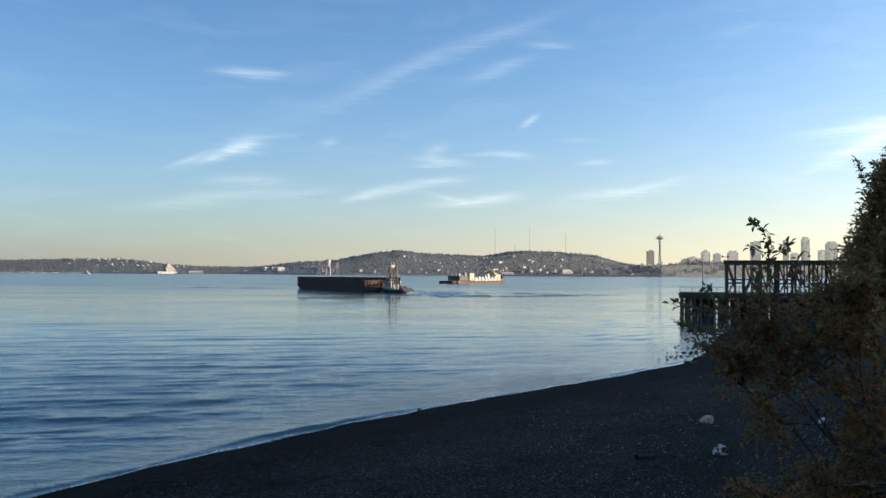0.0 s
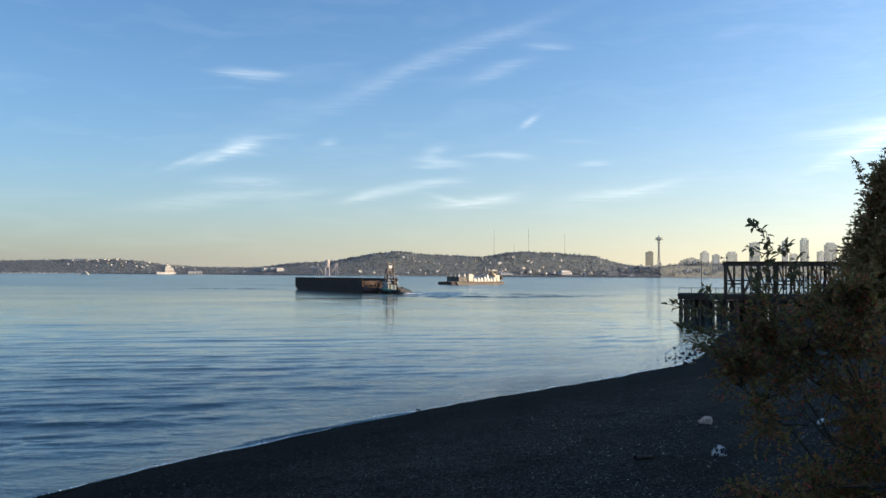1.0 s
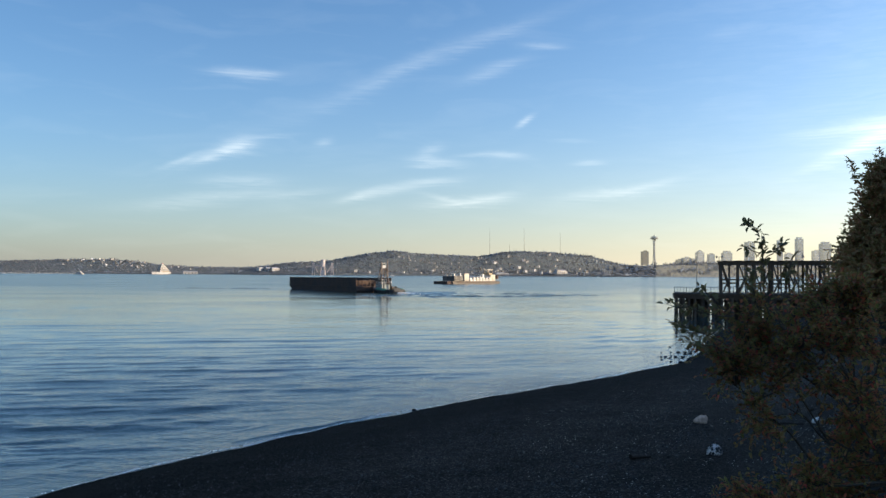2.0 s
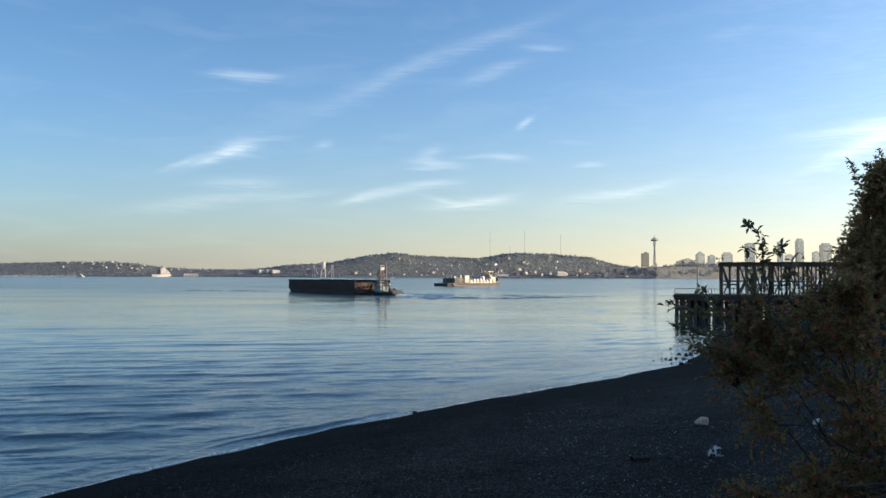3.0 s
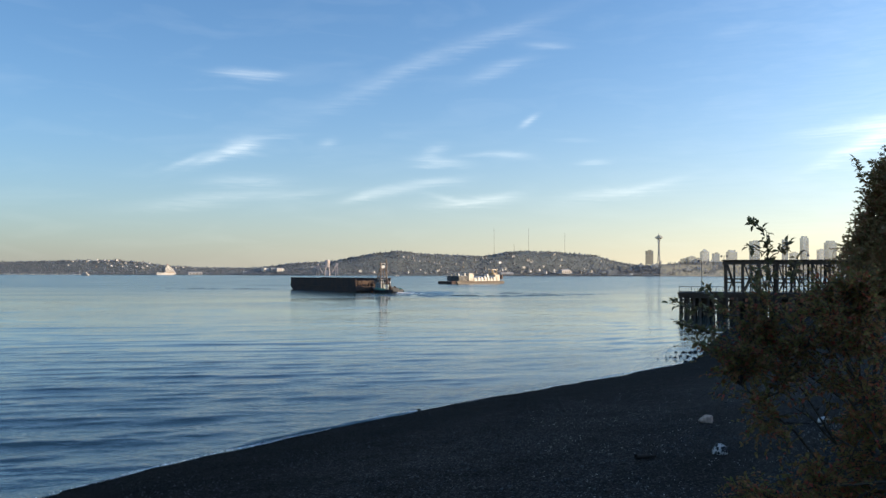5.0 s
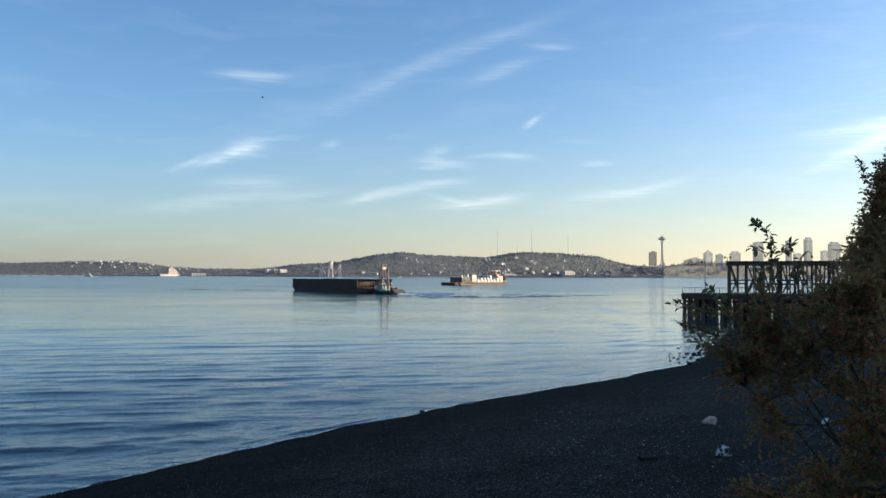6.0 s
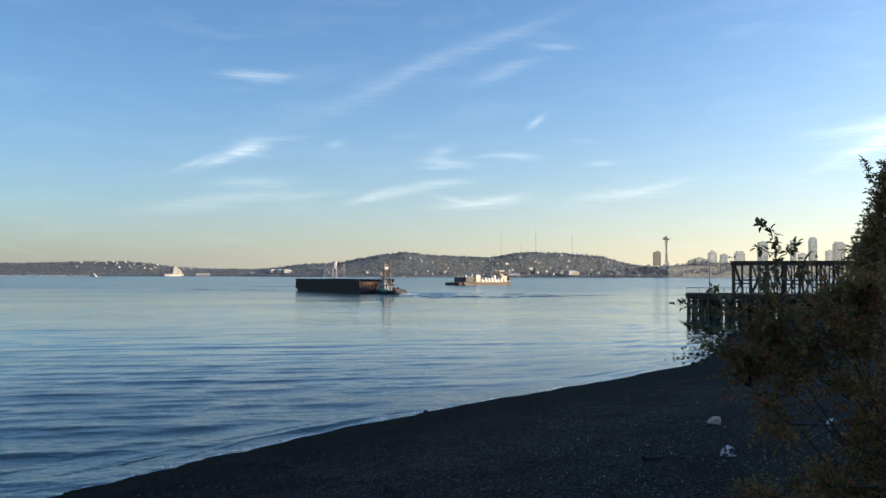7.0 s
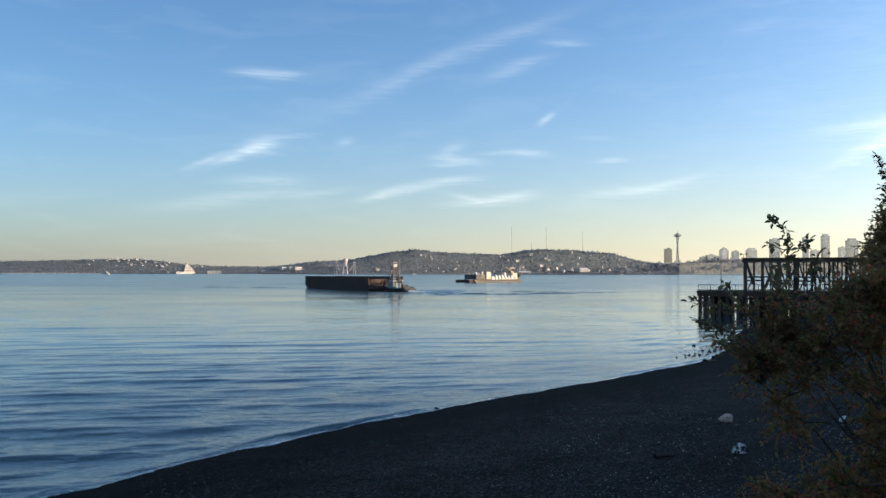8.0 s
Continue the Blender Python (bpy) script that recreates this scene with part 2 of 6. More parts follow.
def water_material():
    """Sea water: clear gloss over a dark green depth, ripples at three sizes drawn out along the crests."""
    m = bpy.data.materials.new("sea_water")
    m.use_nodes = True
    tree = m.node_tree
    link = tree.links.new
    shade = tree.nodes["Principled BSDF"]
    shade.inputs["Base Color"].default_value = (0.034, 0.062, 0.062, 1)
    shade.inputs["IOR"].default_value = 1.58
    place = tree.nodes.new("ShaderNodeTexCoord")
    axes, ruffled = tree.nodes.new("ShaderNodeSeparateXYZ"), tree.nodes.new("ShaderNodeMapRange")
    ruffled.inputs["From Min"].default_value, ruffled.inputs["From Max"].default_value = 60, 480
    ruffled.inputs["To Min"].default_value, ruffled.inputs["To Max"].default_value = 0.05, 0.2
    link(place.outputs["Object"], axes.inputs[0]), link(axes.outputs[1], ruffled.inputs["Value"])
    calm = tree.nodes.new("ShaderNodeMapRange")  # the ripples die away off the beach
    calm.inputs["From Min"].default_value, calm.inputs["From Max"].default_value = 38, 90
    calm.inputs["To Min"].default_value, calm.inputs["To Max"].default_value = 1.0, 0.2
    link(axes.outputs[1], calm.inputs["Value"])
    gusts, ruffle = tree.nodes.new("ShaderNodeTexNoise"), tree.nodes.new("ShaderNodeMapRange")
    spread_out = tree.nodes.new("ShaderNodeMapping")
    spread_out.inputs["Scale"].default_value = (0.35, 1, 1)
    gusts.inputs["Scale"].default_value, gusts.inputs["Detail"].default_value = 0.035, 4
    ruffle.inputs["From Min"].default_value, ruffle.inputs["From Max"].default_value = 0.35, 0.65
    ruffle.inputs["To Min"].default_value, ruffle.inputs["To Max"].default_value = 0.5, 1.7
    link(place.outputs["Object"], spread_out.inputs["Vector"]), link(spread_out.outputs[0], gusts.inputs["Vector"])
    link(gusts.outputs[0], ruffle.inputs["Value"])
    patches, gloss = tree.nodes.new("ShaderNodeMapRange"), tree.nodes.new("ShaderNodeMath")  # cat's paws
    patches.inputs["From Min"].default_value, patches.inputs["From Max"].default_value = 0.38, 0.62
    patches.inputs["To Min"].default_value, patches.inputs["To Max"].default_value = 0.85, 1.25
    gloss.operation = "MULTIPLY"
    link(gusts.outputs[0], patches.inputs["Value"]), link(patches.outputs[0], gloss.inputs[0])
    link(ruffled.outputs[0], gloss.inputs[1]), link(gloss.outputs[0], shade.inputs["Roughness"])
    wind = tree.nodes.new("ShaderNodeMath")
    wind.operation, wind.use_clamp = "MULTIPLY", True
    link(calm.outputs[0], wind.inputs[0]), link(ruffle.outputs[0], wind.inputs[1])
    last = None
    for stretch, scale, detail, lift, turn in (((0.16, 0.7, 1), 0.5, 4, 0.055, 8), ((0.22, 1, 1), 0.9, 5, 0.03, 3), ((0.3, 1, 1), 1.5, 4, 0.026, -6), ((0.45, 1, 1), 2.8, 4, 0.034, 26), ((0.5, 1, 1), 6.0, 4, 0.027, 18), ((0.7, 1, 1), 14.0, 3, 0.014, -20)):
        turned = tree.nodes.new("ShaderNodeMapping")
        turned.inputs["Scale"].default_value = stretch
        turned.inputs["Rotation"].default_value = (0, 0, radians(turn))
        link(place.outputs["Object"], turned.inputs["Vector"])
        n = tree.nodes.new("ShaderNodeTexNoise")
        n.inputs["Scale"].default_value, n.inputs["Detail"].default_value = scale, detail
        link(turned.outputs[0], n.inputs["Vector"])
        b = tree.nodes.new("ShaderNodeBump")
        b.inputs["Distance"].default_value = lift
        link(wind.outputs[0], b.inputs["Strength"])
        link(n.outputs[0], b.inputs["Height"])
        if last:
            link(last, b.inputs["Normal"])
        last = b.outputs[0]
    link(last, shade.inputs["Normal"])
    return m


# ---- building helpers ----
def box(bm, x, y, z, sx, sy, sz, m=None):
    """A box centred on x, y with its foot at z."""
    vs = bmesh.ops.create_cube(bm, size=1)["verts"]
    bmesh.ops.scale(bm, vec=(sx, sy, sz), verts=vs)
    bmesh.ops.translate(bm, vec=(x, y, z + sz / 2), verts=vs)
    if m is not None:
        bmesh.ops.transform(bm, matrix=m, verts=vs)
    return vs


def rod(bm, a, b, r0, r1=None, n=8):
    """A tapered round bar from a to b."""
    a, b = Vector(a), Vector(b)
    vs = bmesh.ops.create_cone(bm, cap_ends=True, segments=n, radius1=r0, radius2=r0 if r1 is None else r1, depth=(b - a).length)["verts"]
    m = Matrix.Translation((a + b) / 2) @ (b - a).to_track_quat("Z", "Y").to_matrix().to_4x4()
    bmesh.ops.transform(bm, matrix=m, verts=vs)
    return vs


def beam(bm, a, b, w, h):
    """A squared timber from a to b, w wide and h high."""
    a, b = Vector(a), Vector(b)
    vs = bmesh.ops.create_cube(bm, size=1)["verts"]
    bmesh.ops.scale(bm, vec=(w, h, (b - a).length), verts=vs)
    m = Matrix.Translation((a + b) / 2) @ (b - a).to_track_quat("Z", "Y").to_matrix().to_4x4()
    bmesh.ops.transform(bm, matrix=m, verts=vs)
    return vs


def part(name, bm, mat, parent=None, label="", bevel=0.0):
    if bevel:
        bmesh.ops.bevel(bm, geom=bm.edges[:], offset=bevel, segments=1, affect="EDGES")
    me = bpy.data.meshes.new(name)
    bm.to_mesh(me)
    bm.free()
    me.materials.append(mat)
    ob = new(name, me)
    if parent is not None:
        ob.parent = parent
    return tagged(ob, label) if label else ob


def sheet(name, verts, faces, mat, parent=None, smooth=False):
    me = bpy.data.meshes.new(name)
    me.from_pydata(verts, [], faces)
    me.update()
    if smooth:
        me.shade_smooth()
    me.materials.append(mat)
    ob = new(name, me)
    if parent is not None:
        ob.parent = parent
    return ob


def shared(name, me, parent, m):
    """One more piece on a mesh that alike pieces share."""
    ob = new(name, me)
    ob.parent = parent
    ob.matrix_basis = m
    return ob


def thing(name, label, category, m=None, group="", kind=""):
    ob = new(name)
    if m is not None:
        ob.matrix_basis = m
    return tagged(ob, label, category, group, kind)


def grid_faces(rows, cols):
    k = np.arange(rows * cols).reshape(rows, cols)
    return np.stack([k[:-1, :-1], k[:-1, 1:], k[1:, 1:], k[1:, :-1]], -1).reshape(-1, 4).tolist()


# ---- ground ----
SHORE_CORNERS = np.array([(-150, -150), (-60, -42), (-30, 2), (-13.4, 27.2), (-8.9, 34.3), (-4.6, 40.6), (0.5, 47.0), (8.1, 55.4), (15.9, 64.4), (20.2, 70.0), (23.6, 77.0), (27.0, 86.0), (32.0, 98.0), (39.0, 113), (54, 138), (84, 166), (112, 215), (132, 300), (150, 420)], float)


def rounded(corners, steps=6):
    """A smooth line through a row of corners."""
    p = np.concatenate([[2 * corners[0] - corners[1]], corners, [2 * corners[-1] - corners[-2]]])
    out = []
    for a, b, c, d in zip(p, p[1:], p[2:], p[3:]):
        for t in np.arange(steps) / steps:
            out.append(0.5 * (2 * b + (c - a) * t + (2 * a - 5 * b + 4 * c - d) * t ** 2 + (3 * b - a - 3 * c + d) * t ** 3))
    return np.array(out + [corners[-1]])


SHORE = rounded(SHORE_CORNERS)


def shore_distance(x, y):
    """How far a place lies inland of the water's edge; negative in the water."""
    x, y = np.asarray(x, float), np.asarray(y, float)
    best, side = np.full(x.shape, 1e9), np.zeros(x.shape)
    for (ax, ay), (bx, by) in zip(SHORE[:-1], SHORE[1:]):
        dx, dy = bx - ax, by - ay
        t = np.clip(((x - ax) * dx + (y - ay) * dy) / (dx * dx + dy * dy), 0, 1)
        px, py = x - ax - t * dx, y - ay - t * dy
        d = np.hypot(px, py)
        s = np.where(dx * py - dy * px < 0, 1.0, -1.0)
        side = np.where(d < best, s, side)
        best = np.minimum(d, best)
    return best * side


def ground_z(x, y):
    s = shore_distance(x, y)
    z = np.interp(s, [-400, -30, -6, 0, 6, 21, 26, 30, 48, 84, 170], [-25, -3.2, -0.55, 0.0, 0.62, 2.1, 5.55, 5.7, 6.5, 25, 31])
    x, y = np.asarray(x, float), np.asarray(y, float)
    z = z + 0.02 * np.sin(x * 0.45 + y * 0.2) * np.sin(y * 0.38 - x * 0.25) + 0.01 * np.sin(x * 1.7 - y * 0.9) * np.sin(y * 1.3 + x * 0.8)
    return z


def bands(*stretches):
    out = []
    for a, b, step in stretches:
        out.append(np.arange(a, b, step))
    return np.concatenate(out)


def build_ground():
    xs = bands((-320, -40, 14), (-40, -16, 1.2), (-16, 40, 0.35), (40, 100, 1.6), (100, 420, 16))
    ys = bands((-320, -20, 16), (-20, 10, 1.5), (10, 75, 0.35), (75, 130, 1.0), (130, 330, 12))
    gx, gy = np.meshgrid(xs, ys)
    gz = ground_z(gx, gy)
    near = (gy > 8) & (gy < 100)
    rough = np.array([[noise.noise((a * 1.3, b * 1.3, 0)) if n else 0 for a, b, n in zip(ra, rb, rn)] for ra, rb, rn in zip(gx, gy, near)])
    gz = gz + 0.045 * rough * np.clip(shore_distance(gx, gy) / 8, 0.1, 1)
    ob = sheet("ground", np.stack([gx, gy, gz], -1).reshape(-1, 3).tolist(), grid_faces(*gx.shape), GRAVEL, smooth=True)
    return tagged(ob, "dark shaded gravel beach below a bank", "beach", kind="structure")


def gravel_material():
    """Gravel: small stones in several greys, wet and darker along the water's edge."""
    m = bpy.data.materials.new("gravel")
    m.use_nodes = True
    tree = m.node_tree
    link = tree.links.new
    shade = tree.nodes["Principled BSDF"]
    place = tree.nodes.new("ShaderNodeTexCoord")
    cell = tree.nodes.new("ShaderNodeTexVoronoi")
    cell.inputs["Scale"].default_value = 19.0
    wide = tree.nodes.new("ShaderNodeTexNoise")
    wide.inputs["Scale"].default_value, wide.inputs["Detail"].default_value = 0.35, 6
    for n in (cell, wide):
        link(place.outputs["Object"], n.inputs["Vector"])
    ramp = tree.nodes.new("ShaderNodeValToRGB")
    els = ramp.color_ramp.elements
    els[0].color, els[1].color = (0.010, 0.0085, 0.007, 1), (0.17, 0.145, 0.118, 1)
    els[0].position, els[1].position = 0.2, 1.0
    mid = els.new(0.75)
    mid.color = (0.044, 0.0365, 0.0295, 1)
    link(cell.outputs["Color"], ramp.inputs[0])
    tone = tree.nodes.new("ShaderNodeMapRange")
    tone.inputs["From Min"].default_value, tone.inputs["From Max"].default_value = 0.3, 0.7
    tone.inputs["To Min"].default_value, tone.inputs["To Max"].default_value = 0.65, 1.25
    link(wide.outputs[0], tone.inputs["Value"])
    axes = tree.nodes.new("ShaderNodeSeparateXYZ")
    link(place.outputs["Object"], axes.inputs[0])
    rag = tree.nodes.new("ShaderNodeMath")
    rag.operation = "MULTIPLY_ADD"
    rag.inputs[1].default_value = 0.25
    link(wide.outputs[0], rag.inputs[0]), link(axes.outputs[2], rag.inputs[2])
    wet = tree.nodes.new("ShaderNodeMapRange")
    wet.inputs["From Min"].default_value, wet.inputs["From Max"].default_value = 0.55, 1.25
    wet.inputs["To Min"].default_value, wet.inputs["To Max"].default_value = 0.28, 1.0
    link(rag.outputs[0], wet.inputs["Value"])
    both = tree.nodes.new("ShaderNodeMath")
    both.operation = "MULTIPLY"
    link(tone.outputs[0], both.inputs[0]), link(wet.outputs[0], both.inputs[1])
    hue = tree.nodes.new("ShaderNodeHueSaturation")
    link(both.outputs[0], hue.inputs["Value"]), link(ramp.outputs[0], hue.inputs["Color"])
    link(hue.outputs[0], shade.inputs["Base Color"])
    rough = tree.nodes.new("ShaderNodeMapRange")
    rough.inputs["From Min"].default_value, rough.inputs["From Max"].default_value = 0.3, 1.0
    rough.inputs["To Min"].default_value, rough.inputs["To Max"].default_value = 0.88, 0.97
    link(wet.outputs[0], rough.inputs["Value"]), link(rough.outputs[0], shade.inputs["Roughness"])
    shade.inputs["Specular IOR Level"].default_value = 0.05
    b = tree.nodes.new("ShaderNodeBump")
    b.inputs["Strength"].default_value, b.inputs["Distance"].default_value = 0.9, 0.04
    link(cell.outputs["Distance"], b.inputs["Height"]), link(b.outputs[0], shade.inputs["Normal"])
    return m


GRAVEL = gravel_material()
WATER = water_material()
FOAM = material("foam", (0.8, 0.8, 0.8), 0.6, vary=0.3, grain=20, stain=2)


def swell(x, y):
    """Height of the swell: long-crested waves that run ashore, strongest within two hundred metres."""
    z = np.zeros_like(x)
    gap = np.maximum(0.05, 0.00004 * y ** 2)
    rng = np.random.RandomState(4)
    for i in range(44):
        length = math.exp(rng.uniform(math.log(0.7), math.log(7.0)))
        turn = rng.normal(0.2, 0.3 / (1 + 0.6 * length))
        kx, ky = math.sin(turn) * 6.283 / length, -math.cos(turn) * 6.283 / length
        wide = 0.26 / length ** 0.5
        patch = 0.5 + 0.5 * np.sin(x * rng.uniform(0.2, 0.9) * wide + rng.uniform(0, 6) + y * rng.uniform(0.1, 0.4) * wide) * np.sin(y * rng.uniform(0.05, 0.2) - x * 0.03 + rng.uniform(0, 6))
        z += 0.0049 * length * patch * np.clip(length / gap / 2.5 - 0.6, 0, 1) * np.sin(kx * x + ky * y + rng.uniform(0, 6.28))
    off = -shore_distance(x, y)
    z *= np.clip(0.74 - x / 30, 0.42, 1.25)  # calmer in the lee of the point
    z *= np.clip(1.35 - y / 105, 0.16, 1) * np.clip((off + 2) / 9, 0.13, 1)
    for i in range(18):  # short crests farther out
        length = rng.uniform(3.5, 10)
        turn = rng.normal(0.1, 0.16)
        kx, ky = math.sin(turn) * 6.283 / length, -math.cos(turn) * 6.283 / length
        patch = np.maximum(0, np.sin(x * rng.uniform(0.10, 0.3) + rng.uniform(0, 6)) * np.sin(y * rng.uniform(0.05, 0.16) + x * 0.03 + rng.uniform(0, 6))) ** 3
        z += 0.0038 * length * patch * np.clip(length / gap / 2.5 - 0.6, 0, 1) * np.clip((y - 50) / 60, 0, 1) * np.sin(kx * x + ky * y + rng.uniform(0, 6.28))
    chop = np.clip((62 - y) / 26, 0, 1) * np.clip((off + 3) / 6, 0.3, 1)
    for i in range(26):  # small crossing wavelets near the beach
        length = rng.uniform(0.36, 0.95)
        turn = rng.normal(0.25, 0.6)
        kx, ky = math.sin(turn) * 6.283 / length, -math.cos(turn) * 6.283 / length
        patch = 0.5 + 0.5 * np.sin(x * rng.uniform(0.2, 0.8) + rng.uniform(0, 6)) * np.sin(y * rng.uniform(0.2, 0.7) + rng.uniform(0, 6))
        z += 0.0032 * length * patch * chop * np.clip(length / gap / 2.5 - 0.6, 0, 1) * np.sin(kx * x + ky * y + rng.uniform(0, 6.28))
    off = np.maximum(off, 0)
    for i in range(6):  # bent round towards the beach in the shallows
        length = rng.uniform(1.8, 4.6)
        turn = rng.normal(0.62, 0.1)
        kx, ky = math.sin(turn) * 6.283 / length, -math.cos(turn) * 6.283 / length
        patch = 0.5 + 0.5 * np.sin((x * 0.5 + y * 0.85) * rng.uniform(0.12, 0.4) + rng.uniform(0, 6))
        z += 0.0058 * length * patch * np.exp(-off / 22) * np.clip((off + 1) / 7, 0.12, 1) * np.sin(kx * x + ky * y + rng.uniform(0, 6.28))
    return z


def build_water():
    """The sea, one sheet to the horizon, finer towards the beach; its swell slides ashore with it."""
    near = [14.0]
    while near[-1] < 420:
        near.append(near[-1] + max(0.05, 0.00004 * near[-1] ** 2))
    far = [440, 520, 700, 1000, 1500, 2200, 3200, 4200, 4990]
    ys = np.array([-400, -150, -60, -20, 5] + near + far)
    turns = np.concatenate([[-3.5, -2.2, -1.4, -1.0], np.linspace(-0.72, 0.66, 340), [1.0, 1.6]])
    gy, gt = np.meshgrid(ys, turns, indexing="ij")
    gx = gt * np.where(gy < 60, 24 + np.maximum(gy, 14) * 0.6, gy * 0.97)
    gz = swell(gx, gy)
    gz = np.where((gy > 13) & (gy < 425), gz, 0)
    ob = sheet("water", np.stack([gx, gy, gz], -1).reshape(-1, 3).tolist(), grid_faces(*gx.shape), WATER, smooth=True)
    return tagged(ob, "calm blue sea with long low swell", "water", kind="structure")


def shore_point(s, out):
    """A place s metres along the water's edge from its third corner, and out metres into the water."""
    line = SHORE[12:]
    run = np.concatenate([[0], np.cumsum(np.hypot(*np.diff(line, axis=0).T))])
    x, y = np.interp(s, run, line[:, 0]), np.interp(s, run, line[:, 1])
    x2, y2 = np.interp(s + 4, run, line[:, 0]), np.interp(s + 4, run, line[:, 1])
    x1, y1 = np.interp(s - 4, run, line[:, 0]), np.interp(s - 4, run, line[:, 1])
    n = np.hypot(x2 - x1, y2 - y1)
    return x - (y2 - y1) / n * out, y + (x2 - x1) / n * out


def build_breaker(seed, start, length, high, offset):
    """A small wave that runs along the water's edge: a low ridge with a steeper face to the beach."""
    root = thing("breaker", "small smooth wave lapping at the gravel beach", "wave", group="wavelets at the beach")
    n = int(length / 0.25)
    s = start + np.arange(n) * 0.25
    wob = 0.35 * np.sin(s * 0.17 + seed) + 0.16 * np.sin(s * 0.61 + seed * 2) + 0.05 * np.sin(s * 2.3 + seed)
    u = np.arange(n) / (n - 1)
    tall = np.sin(np.pi * u) ** 0.5 * np.maximum(0.06, 0.42 + 0.45 * np.sin(s * 0.15 + 1.2 * seed) + 0.25 * np.sin(s * 0.43 + seed) + 0.08 * np.sin(s * 1.9))
    shape = [(-0.45, -0.3), (-0.24, 0.08), (-0.1, 0.55), (0.02, 0.93), (0.16, 1.0), (0.4, 0.78), (0.8, 0.42), (1.4, 0.05), (2.0, -0.3)]
    verts = []
    for o, z in shape:
        x, y = shore_point(s, offset + wob + o)
        verts += np.stack([x, y, -0.03 + z * high * tall], -1).tolist()
    sheet("ridge", verts, grid_faces(len(shape), n), WATER, root, smooth=True)
    return root


def build_foam_glint_line(start, length):
    """The thread of foam that the last wave leaves along the water's edge; its white flecks also imitate wet glints."""
    rng = np.random.RandomState(12)
    fv, ff = [], []
    k = rng.uniform(0, length, int(length * 190))
    drift = 0.3 + 0.45 * np.sin(k * 0.21 + 1) + 0.4 * np.sin(k * 0.83 + 2) + 0.2 * np.sin(k * 2.9)
    keep = rng.rand(len(k)) < np.clip(0.1 + 0.7 * drift, 0.07, 1)
    k, drift = k[keep], drift[keep]
    wob = 0.16 * np.sin(k * 0.5 + 2) + 0.08 * np.sin(k * 1.7)
    x, y = shore_point(start + k, wob + 0.04 + np.abs(rng.normal(0, 1, len(k))) * (0.05 + 0.16 * np.clip(drift, 0, 1)))
    z = np.maximum(0.004, ground_z(x, y)) + 0.012
    for x, y, z in zip(x, y, z):
        r = rng.uniform(0.004, 0.013)
        q = len(fv)
        fv += [(x - 2 * r, y - r, z), (x, y - r, z), (x + 2 * r, y + 2 * r, z), (x, y + r, z), (x, y, z + r)]
        ff += [(q, q + 1, q + 4), (q + 1, q + 2, q + 4), (q + 2, q + 3, q + 4), (q + 3, q, q + 4), (q, q + 3, q + 2, q + 1)]
    return tagged(sheet("foam_glint_line", fv, ff, FOAM), "broken white thread of foam and painted glints along the beach", "foam", kind="stuff")


# ---- boats ----
STEEL_DARK = material("dark_barge_steel", (0.06, 0.048, 0.043), 0.92, 0.0, grain=1.5, stain=0.25, other=(0.1, 0.062, 0.045), bump=0.3)
RUST = material("rusty_steel", (0.13, 0.085, 0.06), 0.88, grain=1.2, stain=0.4, other=(0.06, 0.042, 0.033), bump=0.3)
BOOT = material("black_bottom_paint", (0.035, 0.035, 0.036), 0.5, vary=0.4)
TOWER_TAN = material("tan_tower_paint", (0.22, 0.165, 0.12), 0.7, grain=2, stain=0.5, other=(0.12, 0.085, 0.065))
GREEN = material("tug_green_paint", (0.06, 0.29, 0.22), 0.4, vary=0.35, grain=2, stain=0.5)
WHITE = material("white_marine_paint", (0.66, 0.63, 0.58), 0.45, vary=0.2, grain=2, stain=0.4, other=(0.38, 0.34, 0.29))
HOUSE_GREY = material("pale_grey_green_paint", (0.4, 0.42, 0.38), 0.5, vary=0.3, grain=2, stain=0.4)
CREAM = material("cream_paint", (0.5, 0.44, 0.35), 0.6, grain=1, stain=0.3, other=(0.32, 0.27, 0.2))
HULL_TAN = material("stained_tan_hull", (0.13, 0.105, 0.075), 0.7, grain=1, stain=0.3, other=(0.07, 0.055, 0.04))
DECK_GREY = material("weathered_deck_paint", (0.12, 0.11, 0.1), 0.8, grain=1, stain=0.3, other=(0.05, 0.045, 0.04))
DARKGLASS = material("dark_window_glass", (0.02, 0.03, 0.04), 0.08, bump=0)
RUBBER = material("black_rubber", (0.02, 0.02, 0.02), 0.8)
ORANGE = material("tan_machine_paint", (0.36, 0.26, 0.14), 0.5, vary=0.3)

BARGE_TURN = 30.7  # its bow points this far left of straight ahead
BARGE_AT = Vector((-46.55, 367.1, 0))


def hull(bm, length, beam_w, z0, z1, rake_bow=4.0, rake_stern=2.0, chamfer=2.2):
    """A box barge hull along +y with raked ends."""
    h = length / 2
    b = beam_w / 2
    prof = [(-h, z1), (-h, z0 + 1.8), (-h + rake_stern, z0), (h - rake_bow, z0), (h, z0 + chamfer), (h, z1)]
    left = [bm.verts.new((-b, y, z)) for y, z in prof]
    right = [bm.verts.new((b, y, z)) for y, z in prof]
    bm.faces.new(left[::-1])
    bm.faces.new(right)
    for i in range(len(prof)):
        j = (i + 1) % len(prof)
        bm.faces.new((left[i], left[j], right[j], right[i]))
    bmesh.ops.recalc_face_normals(bm, faces=bm.faces[:])


